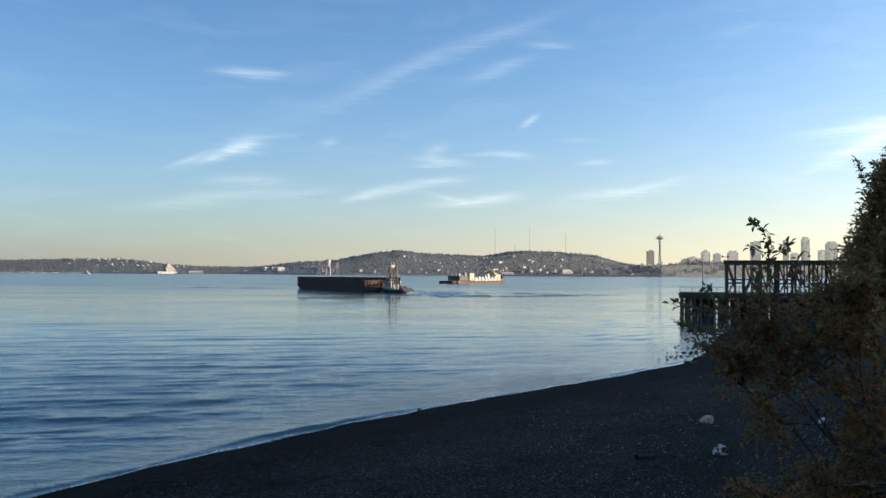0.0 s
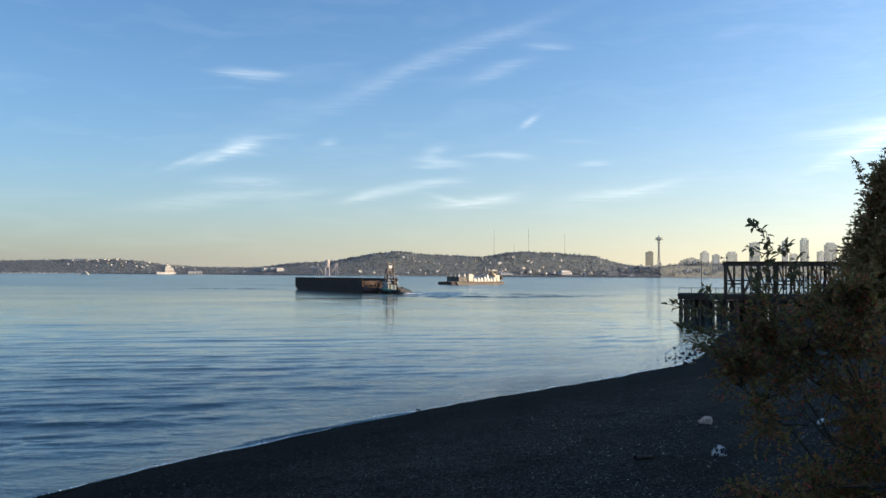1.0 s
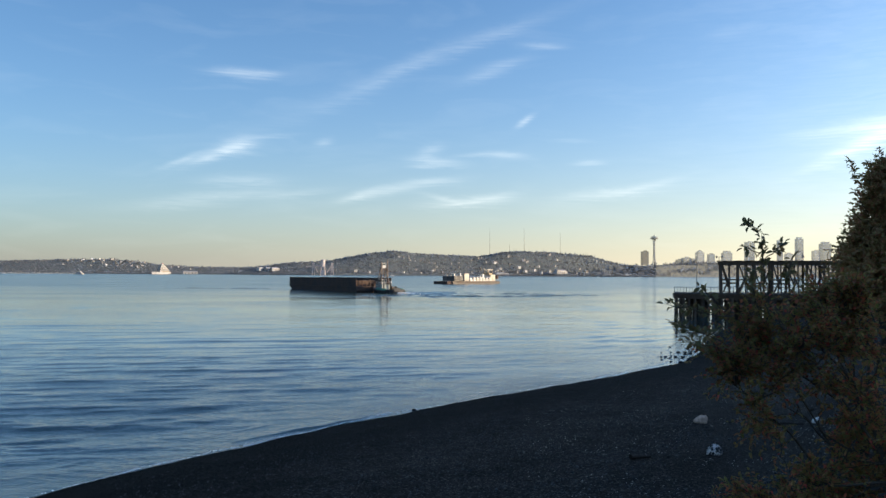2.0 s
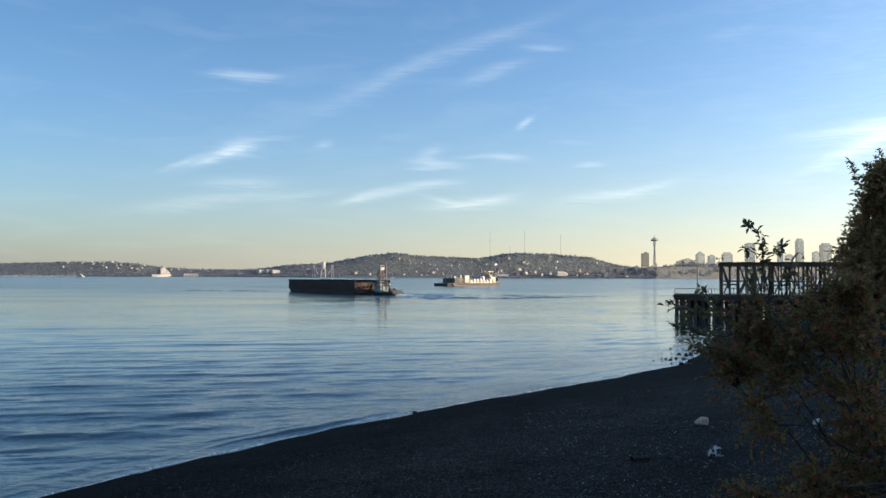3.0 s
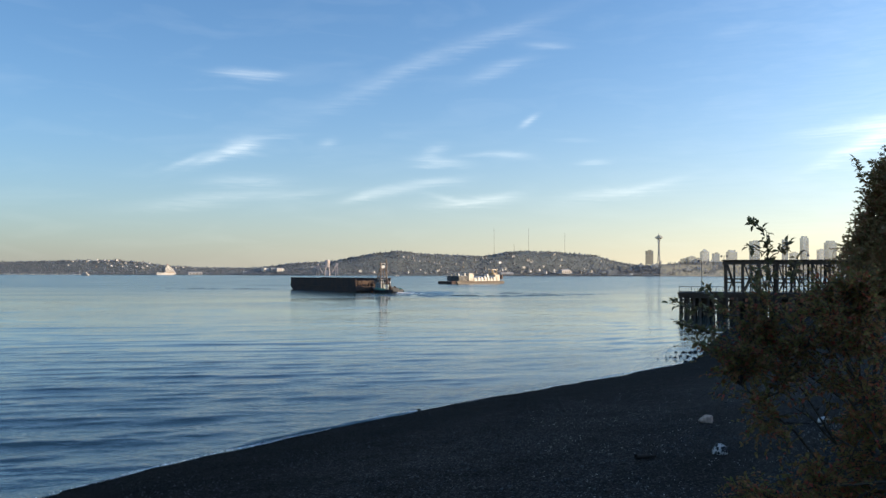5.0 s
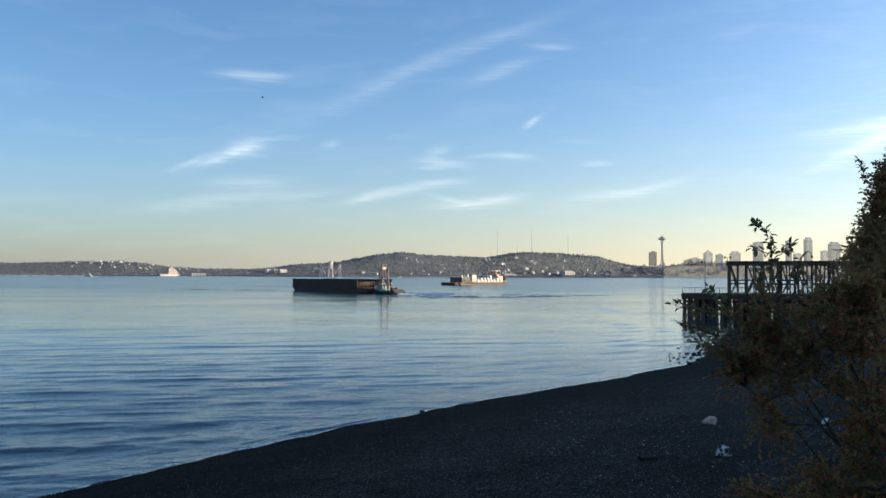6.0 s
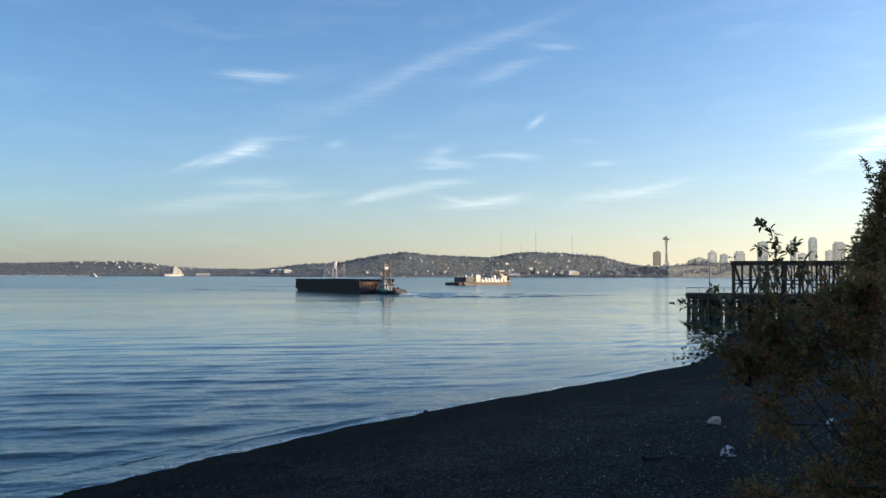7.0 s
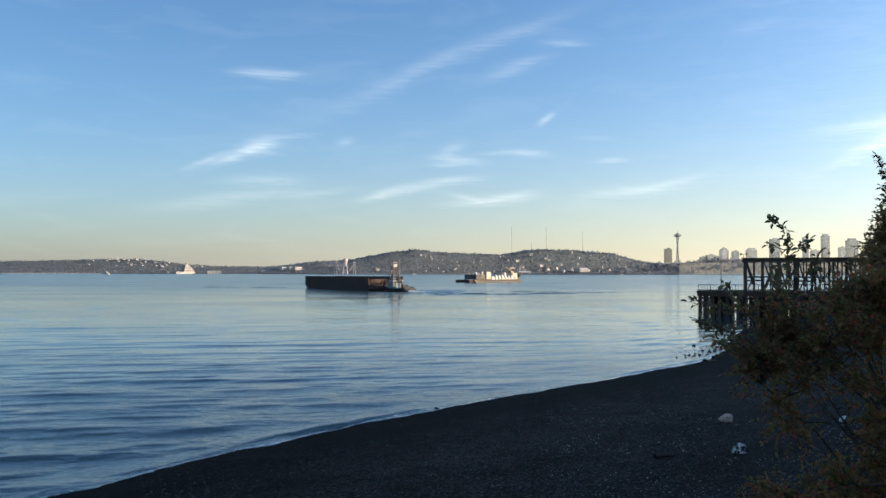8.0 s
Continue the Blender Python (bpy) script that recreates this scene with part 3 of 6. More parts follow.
def build_scow():
    """The dark bin barge: raked hull, plated side walls with stiffeners, open scrap-littered stern end."""
    root = thing("barge", "large dark rusty steel bin barge under way", "barge")
    L, B = 74.0, 16.0
    bm = bmesh.new()
    hull(bm, L, B, -1.2, 2.4, 6.0, 2.0, 3.0)
    part("hull", bm, STEEL_DARK, root)
    for sx in (-1, 1):
        bm = bmesh.new()
        box(bm, sx * (B / 2 - 0.2), 0.2, 2.4, 0.3, L - 1.0, 3.15)
        part("side_wall", bm, STEEL_DARK, root, bevel=0.04)
        for i in range(23):
            bm = bmesh.new()
            box(bm, sx * (B / 2 - 0.02), -L / 2 + 1.8 + i * 3.2, 2.3, 0.06, 0.14, 3.2)
            part("stiffener", bm, STEEL_DARK, root)
        bm = bmesh.new()
        box(bm, sx * (B / 2 - 0.15), 0.2, 5.5, 0.55, L - 0.6, 0.22)
        part("coaming", bm, STEEL_DARK, root, bevel=0.04)
        bm = bmesh.new()
        box(bm, sx * (B / 2 + 0.04), 0, 1.95, 0.12, L - 3, 0.25)
        part("rub_rail", bm, STEEL_DARK, root, bevel=0.06)
    bm = bmesh.new()
    box(bm, 0, L / 2 - 1.2, 2.4, B - 0.4, 0.3, 3.1)
    part("bow_bulkhead", bm, STEEL_DARK, root, bevel=0.04)
    bm = bmesh.new()
    box(bm, 0, -L / 2 + 5.5, 2.4, B - 0.4, 0.3, 2.2)
    part("stern_bulkhead", bm, RUST, root, bevel=0.04)
    rng = random.Random(3)
    for i in range(9):
        bm = bmesh.new()
        x = -B / 2 + 1.2 + i * (B - 2.4) / 8
        beam(bm, (x, -L / 2 + 0.8, 2.4), (x, -L / 2 + 0.8 + rng.uniform(-0.2, 0.2), rng.uniform(3.6, 5.4)), 0.3, 0.3)
        part("stern_post", bm, RUST, root)
    for i in range(3):
        bm = bmesh.new()
        box(bm, rng.uniform(-5, 5), -L / 2 + rng.uniform(2, 4), 2.4, rng.uniform(1.2, 2.4), rng.uniform(1, 1.8), rng.uniform(0.7, 1.6))
        part("deck_machinery", bm, RUST, root, bevel=0.1)
    bm = bmesh.new()
    for i in range(150):
        v = bmesh.ops.create_icosphere(bm, subdivisions=1, radius=rng.uniform(0.5, 1.3))["verts"]
        bmesh.ops.transform(bm, matrix=pose(rng.uniform(-6.6, 6.6), rng.uniform(-L / 2 + 7, L / 2 - 3), rng.uniform(2.6, 3.9), rng.uniform(0, 90), rng.uniform(0, 90)), verts=v)
    tagged(part("cargo", bm, RUST, root, "heap of rusty scrap"), kind="stuff")
    return root


def build_tug():
    """The push tug: shaped hull with bulwark, deckhouse, wheelhouse, and a tall upper wheelhouse on legs."""
    root = thing("tugboat", "green and white push tug with tall upper wheelhouse", "tugboat")
    rows = []
    ys = np.linspace(-10, 10, 21)
    for y in ys:
        u = (y + 10) / 20
        half = 3.7 * min(1, (u / 0.12) ** 0.5 if u < 0.12 else 1) * (1 if u < 0.6 else max(0.04, 1 - ((u - 0.6) / 0.42) ** 2.2))
        sheer = 1.35 + 1.5 * max(0, u - 0.35) ** 1.6 * 1.6
        rows.append((y, half, sheer))
    verts, faces = [], []
    for y, half, top in rows:
        for k, f in ((-1.0, 0.55), (0.1, 0.9), (top, 1.0), (top, 0.94), (top - 0.7, 0.92)):
            verts.append((half * f, y, k))
        for k, f in ((top - 0.7, 0.92), (top, 0.94), (top, 1.0), (0.1, 0.9), (-1.0, 0.55)):
            verts.append((-half * f, y, k))
    w = 10
    for i in range(len(rows) - 1):
        for j in range(w - 1):
            faces.append((i * w + j, i * w + j + 1, (i + 1) * w + j + 1, (i + 1) * w + j))
    faces += [tuple(range(w)), tuple(range((len(rows) - 1) * w, len(rows) * w))[::-1]]
    sheet("hull", verts, faces, BOOT, root, smooth=False)
    for sx in (-1, 1):  # the green bulwark plating aft
        bm = bmesh.new()
        for a, b in zip(rows[4:12], rows[5:13]):
            beam(bm, (sx * (a[1] + 0.02), a[0], a[2] + 0.05), (sx * (b[1] + 0.02), b[0], b[2] + 0.05), 0.14, 0.8)
        part("bulwark", bm, GREEN, root)
    bm = bmesh.new()
    box(bm, 0, -9.8, 0.7, 4.2, 0.2, 0.8)
    part("stern_bulwark", bm, BOOT, root)
    bm = bmesh.new()
    for s in (-1, 1):
        for a, b in zip(rows[1:-1], rows[2:]):
            beam(bm, (s * a[1] * 0.97 + s * 0.1, a[0], a[2] - 0.35), (s * b[1] * 0.97 + s * 0.1, b[0], b[2] - 0.35), 0.22, 0.3)
    part("rubbing_strake", bm, BOOT, root)
    bm = bmesh.new()
    box(bm, 0, 3.4, 1.2, 4.0, 5.4, 2.1)
    house = part("deckhouse", bm, HOUSE_GREY, root, bevel=0.12)
    for s in (-1, 1):
        for i in range(4):
            bm = bmesh.new()
            box(bm, s * 2.01, 1.4 + i * 1.3, 2.1, 0.06, 0.5, 0.5)
            part("porthole", bm, DARKGLASS, house, bevel=0.02)
    bm = bmesh.new()
    box(bm, 0, 3.4, 3.3, 4.5, 6.0, 0.12)
    part("boat_deck", bm, DECK_GREY, root)
    bm = bmesh.new()
    box(bm, 0, 4.4, 3.42, 2.8, 2.6, 1.9)
    wheel = part("wheelhouse", bm, WHITE, root, bevel=0.12)
    for s in (-1, 1):
        for i in range(3):
            bm = bmesh.new()
            box(bm, s * 1.41, 3.6 + i * 0.8, 4.25, 0.06, 0.65, 0.7)
            part("pane", bm, DARKGLASS, wheel)
    for i in range(3):
        bm = bmesh.new()
        box(bm, -0.85 + i * 0.85, 3.08, 4.25, 0.65, 0.06, 0.7)
        part("pane", bm, DARKGLASS, wheel)
    bm = bmesh.new()
    box(bm, 0, 4.4, 5.32, 3.2, 3.0, 0.14)
    part("wheelhouse_roof", bm, DECK_GREY, root)
    for sx in (-1, 1):
        for sy in (-1, 1):
            bm = bmesh.new()
            beam(bm, (sx * 1.7, 3.6 + sy * 1.8, 3.4), (sx * 0.8, 3.6 + sy * 0.75, 9.9), 0.28, 0.28)
            part("tower_leg", bm, TOWER_TAN, root)
    for z, k in ((5.6, 1.6), (7.0, 1.36), (8.4, 1.1)):
        bm = bmesh.new()
        for sx in (-1, 1):
            beam(bm, (sx * k, 3.6 - k * 0.9, z), (sx * k * 0.92, 3.6 + k * 0.86, z + 1.0), 0.12, 0.12)
            beam(bm, (-k, 3.6 + sx * k * 0.9, z), (k * 0.92, 3.6 + sx * k * 0.86, z + 1.0), 0.12, 0.12)
        part("tower_brace", bm, TOWER_TAN, root)
    bm = bmesh.new()
    box(bm, 0, 3.6, 9.6, 1.8, 1.7, 2.0)
    top = part("upper_wheelhouse", bm, WHITE, root, bevel=0.1)
    for s in (-1, 1):
        bm = bmesh.new()
        box(bm, s * 0.91, 3.6, 10.8, 0.06, 1.2, 0.55)
        part("pane", bm, DARKGLASS, top)
        bm = bmesh.new()
        box(bm, 0, 3.6 + s * 0.86, 10.8, 1.3, 0.06, 0.55)
        part("pane", bm, DARKGLASS, top)
    bm = bmesh.new()
    box(bm, 0, 3.6, 11.6, 2.1, 2.0, 0.12)
    part("upper_roof", bm, BOOT, root)
    bm = bmesh.new()
    rod(bm, (1.5, 2.6, 3.4), (1.3, 2.6, 13.0), 0.32, 0.24)
    rod(bm, (-1.5, 2.6, 3.4), (-1.3, 2.6, 12.0), 0.28, 0.2)
    beam(bm, (-1.3, 3.0, 9.4), (1.3, 3.0, 9.4), 0.14, 0.14)
    part("mast", bm, TOWER_TAN, root)
    for s in (-1, 1):
        bm = bmesh.new()
        rod(bm, (s * 1.5, 0.0, 1.2), (s * 1.5, -0.1, 5.0), 0.3, 0.28, 12)
        stack = part("exhaust_stack", bm, BOOT, root)
        bm = bmesh.new()
        rod(bm, (s * 1.5, -0.06, 4.0), (s * 1.5, -0.08, 4.4), 0.33, 0.32, 12)
        part("stack_band", bm, WHITE, stack)
    bm = bmesh.new()
    rod(bm, (-0.9, -5.2, 1.7), (0.9, -5.2, 1.7), 0.7, 0.7, 14)
    box(bm, -1.05, -5.2, 0.7, 0.2, 1.7, 1.9)
    box(bm, 1.05, -5.2, 0.7, 0.2, 1.7, 1.9)
    part("tow_winch", bm, RUST, root)
    bm = bmesh.new()
    for s in (-1, 1):
        for i in range(6):
            rod(bm, (s * 2.15, 0.6 + i * 1.1, 3.4), (s * 2.15, 0.6 + i * 1.1, 4.4), 0.04, n=5)
        for z in (3.9, 4.4):
            rod(bm, (s * 2.15, 0.6, z), (s * 2.15, 6.1, z), 0.035, n=5)
    part("deck_rail", bm, WHITE, root)
    bm = bmesh.new()
    box(bm, 0, -7.6, 0.7, 3.0, 0.4, 1.3)
    part("tow_bitt", bm, BOOT, root, bevel=0.05)
    for s in (-1, 1):
        for i in range(5):
            bm = bmesh.new()
            v = bmesh.ops.create_cone(bm, cap_ends=True, segments=12, radius1=0.5, radius2=0.5, depth=0.3)["verts"]
            bmesh.ops.transform(bm, matrix=pose(s * 3.75, -7 + i * 2.6, 0.75, 0, 90, 0), verts=v)
            part("tyre_fender", bm, RUBBER, root)
    return root


def wash_line(root, pts, high, seed, gaps=0.0):
    """A long low ridge of wash along a line of places, steeper on its near side and broken here and there."""
    pts = np.array(pts, float)
    run = np.concatenate([[0], np.cumsum(np.hypot(*np.diff(pts, axis=0).T))])
    n = int(run[-1] / 0.7)
    t = np.linspace(0, run[-1], n)
    x, y = np.interp(t, run, pts[:, 0]), np.interp(t, run, pts[:, 1])
    y = y + 0.9 * np.sin(t * 0.21 + seed) + 0.4 * np.sin(t * 0.63 + 2 * seed)
    u = t / run[-1]
    fade = np.sin(np.pi * np.clip(u * 0.9 + 0.06, 0, 1)) ** 0.6
    fade = fade * np.clip(0.75 - gaps + 0.5 * np.sin(t * 0.35 + seed) * np.sin(t * 0.13 + 3 * seed) + 0.25 * np.sin(t * 1.1 + seed), 0, 1)
    verts = []
    for o, z in ((-0.9, -0.25), (-0.5, 0.25), (-0.05, 0.95), (0.25, 1.0), (0.9, 0.55), (2.2, 0.1), (3.2, -0.25)):
        verts += np.stack([x, y + o, -0.03 + z * high * fade], -1).tolist()
    sheet("wash_ridge", verts, grid_faces(7, n), WATER, root, smooth=True)


def build_wake():
    """Churned water behind the tug, the long ridges that its wash leaves and the bow wave of the barge."""
    root = thing("wake", "dark wash ridges with foam astern of the tug", "wake")
    rng = np.random.RandomState(8)
    wash_line(root, [(-12, -30), (-4, -33.5), (12, -39), (35, -38), (56, -27), (72, -12)], 0.42, 1)
    wash_line(root, [(-2, -35), (14, -42), (38, -41), (58, -31)], 0.26, 2, 0.2)
    wash_line(root, [(3, -4), (14, 4), (30, 10), (48, 9), (62, -2), (74, -12)], 0.24, 5, 0.15)
    wash_line(root, [(20, -8), (36, -4), (56, -8), (76, -14)], 0.24, 6, 0.2)
    wash_line(root, [(44, -25), (62, -20), (80, -8)], 0.34, 7, 0.1)
    wash_line(root, [(-128, 94), (-104, 89), (-80, 84), (-55, 79)], 0.34, 9, 0.05)
    verts, faces = [], []
    for k in range(240):
        d = abs(rng.normal(0, 14)) + 1
        x, yc = d, rng.normal(8 - 0.5 * d, 10 + d * 0.5)
        if yc < -14 and d > 26:
            continue
        length, high, wide = rng.uniform(2, 7), rng.uniform(0.08, 0.24) / (1 + d * 0.02), rng.uniform(0.5, 1.0)
        n = 10
        u = np.linspace(-1, 1, n)
        base = len(verts)
        for o, z in ((-1.2, -0.25), (-0.4, 0.6), (0, 1), (0.5, 0.7), (1.4, -0.25)):
            for q in u:
                verts.append((x + q * length / 2, yc + o * wide + 0.3 * math.sin(q * 2 + k), -0.03 + high * z * (1 - q * q)))
        faces += [tuple(base + c for c in f) for f in grid_faces(5, n)]
    tagged(sheet("wash_ripples", verts, faces, WATER, root, smooth=True), kind="stuff")
    fv, ff = [], []
    for i in range(420):
        d = abs(rng.normal(0, 3.2))
        x, y = d + rng.uniform(-1, 1) - 0.5, rng.normal(-0.8 * d, 1.0 + d * 0.1)
        r, z = rng.uniform(0.05, 0.2) / (1 + d * 0.1), rng.uniform(0.0, 0.4) / (1 + d * 0.25)
        q = len(fv)
        fv += [(x - 2 * r, y, z), (x, y - r, z), (x + 2 * r, y, z), (x, y + r, z), (x, y, z + r)]
        ff += [(q, q + 1, q + 4), (q + 1, q + 2, q + 4), (q + 2, q + 3, q + 4), (q + 3, q, q + 4), (q, q + 3, q + 2, q + 1)]
    tagged(sheet("foam", fv, ff, FOAM, root), "white churned foam", kind="stuff")
    return root


def build_deck_barge():
    """The moored derrick barge: low pontoon, dark deck block, a row of pale arched hoppers and a machine at its end."""
    root = thing("deck_barge", "pale sunlit work barge with a row of white bins", "barge", pose(0, 0, 0))
    bm = bmesh.new()
    hull(bm, 52, 13, -1.0, 1.8, 2.5, 2.5)
    part("hull", bm, HULL_TAN, root)
    bm = bmesh.new()
    box(bm, 0, 25, -0.3, 11, 10, 2.2)
    part("bow_pontoon", bm, STEEL_DARK, root, bevel=0.2)
    bm = bmesh.new()
    box(bm, 0, 17.5, 2.0, 9.5, 9, 3.2)
    block = part("engine_house", bm, DECK_GREY, root, bevel=0.15)
    for i in range(4):
        bm = bmesh.new()
        rod(bm, (3 - i * 2, 19.5 - i * 1.5, 5.2), (3 - i * 2, 19.5 - i * 1.5, 6.4), 0.25)
        part("vent_pipe", bm, CREAM, block)
    for i in range(7):
        bm = bmesh.new()
        box(bm, -4.9, 13.8 + i * 1.25, 2.0, 0.16, 0.22, 3.5)
        part("fender_post", bm, CREAM, block)
    for x, y, w, h in ((-3.0, 20.2, 1.2, 1.5), (-1.0, 15.4, 1.6, 1.1), (-3.6, 14.6, 1.0, 2.0)):
        bm = bmesh.new()
        box(bm, x, y, 5.2, w, w, h)
        part("deck_box", bm, WHITE, block, bevel=0.08)
    bm = bmesh.new()
    box(bm, -6.52, -2, 0.9, 0.12, 46, 0.5)
    part("rub_rail", bm, STEEL_DARK, root)
    bm = bmesh.new()
    box(bm, 0, 9.6, 2.0, 10.5, 5.0, 5.0)
    part("cabin", bm, CREAM, root, bevel=0.15)
    outline = ((-1.7, 0.0), (1.7, 0.0), (1.7, 2.2), (1.3, 3.3), (0.7, 3.7), (-0.4, 3.1), (-1.1, 2.2), (-1.7, 1.9))
    rng = random.Random(14)
    for i in range(7):
        y, tall = 4.8 - i * 3.5, rng.uniform(0.62, 0.95)
        bm = bmesh.new()
        near = [bm.verts.new((-5.4, y + a, 1.8 + b * tall)) for a, b in outline]
        far = [bm.verts.new((5.4, y + a, 1.8 + b * tall)) for a, b in outline]
        bm.faces.new(near), bm.faces.new(far[::-1])
        for k in range(len(outline)):
            n = (k + 1) % len(outline)
            bm.faces.new((near[n], near[k], far[k], far[n]))
        bmesh.ops.recalc_face_normals(bm, faces=bm.faces[:])
        part("bin", bm, WHITE, root, bevel=0.1)
        bm = bmesh.new()
        box(bm, -5.7, y - 1.75, 1.8, 0.3, 0.3, 2.6)
        part("stanchion", bm, ORANGE, root)
    for y in (7.2, -9.6):
        bm = bmesh.new()
        box(bm, -3.4, y, 1.8, 2.2, 1.8, 4.8)
        part("locker_tower", bm, WHITE, root, bevel=0.1)
    bm = bmesh.new()
    box(bm, -0.6, -20.5, 1.8, 8, 5.5, 4.4)
    winch = part("winch_house", bm, CREAM, root, bevel=0.1)
    bm = bmesh.new()
    box(bm, -1.4, -18.6, 6.2, 5, 3.2, 1.2)
    part("machinery_box", bm, ORANGE, winch, bevel=0.08)
    for sy in (-1, 1):
        for sx in (-1, 1):
            bm = bmesh.new()
            beam(bm, (-1 + sx * 2.4, -20 + sy * 2.2, 6.2), (-1 + sx * 1.4, -20 + sy * 1.9, 9.4), 0.35, 0.35)
            part("gantry_leg", bm, ORANGE, winch)
    bm = bmesh.new()
    box(bm, -1, -20, 9.4, 3.6, 6.4, 0.6)
    part("gantry_top", bm, CREAM, winch, bevel=0.06)
    bm = bmesh.new()
    beam(bm, (-1, -19, 8.8), (-1, -14.5, 10.2), 0.4, 0.4)
    part("boom", bm, CREAM, winch)
    bm = bmesh.new()
    box(bm, -2, -25.0, 3.2, 7, 1.8, 2.6)
    part("stern_fender", bm, STEEL_DARK, root, bevel=0.2)
    for s in (-1, 1):
        bm = bmesh.new()
        for i in range(18):
            rod(bm, (s * 6.2, -24 + i * 2.0, 2.0), (s * 6.2, -24 + i * 2.0, 3.1), 0.05, n=5)
        rod(bm, (s * 6.2, -24, 3.1), (s * 6.2, 10, 3.1), 0.05, n=5)
        part("deck_rail", bm, CREAM, root)
    return root


# ---- pier ----
TIMBER = material("tarred_timber", (0.09, 0.06, 0.042), 0.92, grain=5, stain=0.8, other=(0.15, 0.1, 0.068), bump=0.5, random_piece=0.35)
PLANK = material("grey_deck_plank", (0.085, 0.07, 0.058), 0.85, grain=6, stain=0.7, other=(0.05, 0.043, 0.037), bump=0.4, random_piece=0.3)
IRON = material("weathered_iron", (0.2, 0.17, 0.14), 0.6, 0.2, vary=0.4, grain=8)
PIER_Y, DECK_Z, PIER_X0, PIER_X1 = 147.0, 4.2, 41.3, 92.0
PIER = Matrix.Translation((PIER_X0, PIER_Y, 0)) @ pose(0, 0, 0, 0, 0, -17.5) @ Matrix.Translation((-PIER_X0, -PIER_Y, 0))


def build_pier():
    rng = random.Random(5)
    root = thing("pier", "old dark timber pier on rows of piles", "pier", PIER)
    bm = bmesh.new()
    rod(bm, (0, 0, 0), (0, 0, 1), 0.19, 0.16, 10)
    pile = part("pier_post", bm, TIMBER, root)
    pile_mesh, first = pile.data, True
    for j in range(6):
        for i in range(46):
            x = PIER_X0 + 0.4 + i * 1.1 + (rng.uniform(-0.45, 0.45) if i else 0)
            y = PIER_Y + 0.5 + j * 2.1 + rng.uniform(-0.2, 0.2)
            wide = rng.uniform(1.2, 2.0)
            there = PIER @ Vector((x, y, 0))
            foot = float(ground_z(there.x, there.y)) - 0.4
            m = pose(x, y, foot, rng.uniform(-1.2, 1.2), rng.uniform(-1.2, 1.2)) @ Matrix.Diagonal((wide, wide, DECK_Z - 0.75 - foot, 1))
            if first:
                pile.matrix_basis, first = m, False
            else:
                shared("pier_post", pile_mesh, root, m)
    for j in range(4):
        bm = bmesh.new()
        beam(bm, (PIER_X0, PIER_Y + 0.5 + j * 3.4, DECK_Z - 0.6), (PIER_X1, PIER_Y + 0.5 + j * 3.4, DECK_Z - 0.75), 0.36, 0.7)
        part("stringer", bm, TIMBER, root)
    for i in range(21):
        bm = bmesh.new()
        x = PIER_X0 + 0.4 + i * 2.45
        beam(bm, (x, PIER_Y, DECK_Z - 0.27), (x, PIER_Y + 11.6, DECK_Z - 0.27), 0.3, 0.3)
        part("cap_beam", bm, TIMBER, root)
    for z in (1.6, 2.7):
        for j in (2, 4):
            bm = bmesh.new()
            beam(bm, (PIER_X0 + 0.2, PIER_Y + 0.25 + j * 2.1, z), (PIER_X1, PIER_Y + 0.25 + j * 2.1, z), 0.16, 0.28)
            part("waler", bm, TIMBER, root)
    for i in range(12):
        bm = bmesh.new()
        x = PIER_X0 + 0.4 + i * 4.9
        if x + 2.45 < PIER_X1:
            beam(bm, (x, PIER_Y + 0.25, DECK_Z - 0.9), (x + 2.45, PIER_Y + 0.25, 1.0), 0.2, 0.12)
            part("brace", bm, TIMBER, root)
    bm = bmesh.new()
    beam(bm, (PIER_X0 - 0.1, PIER_Y - 0.08, DECK_Z - 0.2), (PIER_X1, PIER_Y - 0.08, DECK_Z - 0.2), 0.14, 0.3)
    part("fascia", bm, TIMBER, root)
    bm = bmesh.new()
    box(bm, 0, 0, 0, 0.27, 11.8, 0.1)
    plank = part("plank", bm, PLANK, root)
    plank_mesh = plank.data
    n = int((PIER_X1 - PIER_X0) / 0.29)
    for i in range(n):
        m = pose(PIER_X0 + 0.1 + i * 0.29, PIER_Y + 5.75 + rng.uniform(-0.06, 0.06), DECK_Z - 0.1 + rng.uniform(0, 0.012))
        if i:
            shared("plank", plank_mesh, root, m)
        else:
            plank.matrix_basis = m
    return root


def build_rail(x0, x1, y, name_label):
    root = thing("railing", name_label, "railing", PIER, group="railings on the pier")
    n = int((x1 - x0) / 0.5)
    for i in range(n + 1):
        bm = bmesh.new()
        x = x0 + i * (x1 - x0) / n
        big = i % 4 == 0
        beam(bm, (x, y, DECK_Z), (x, y, DECK_Z + (1.14 if big else 1.05)), 0.1 if big else 0.045, 0.1 if big else 0.045)
        part("rail_post" if big else "baluster", bm, IRON, root)
    for z in (0.18, 1.07):
        bm = bmesh.new()
        beam(bm, (x0, y, DECK_Z + z), (x1, y, DECK_Z + z), 0.07, 0.08)
        part("rail", bm, IRON, root)
    return root


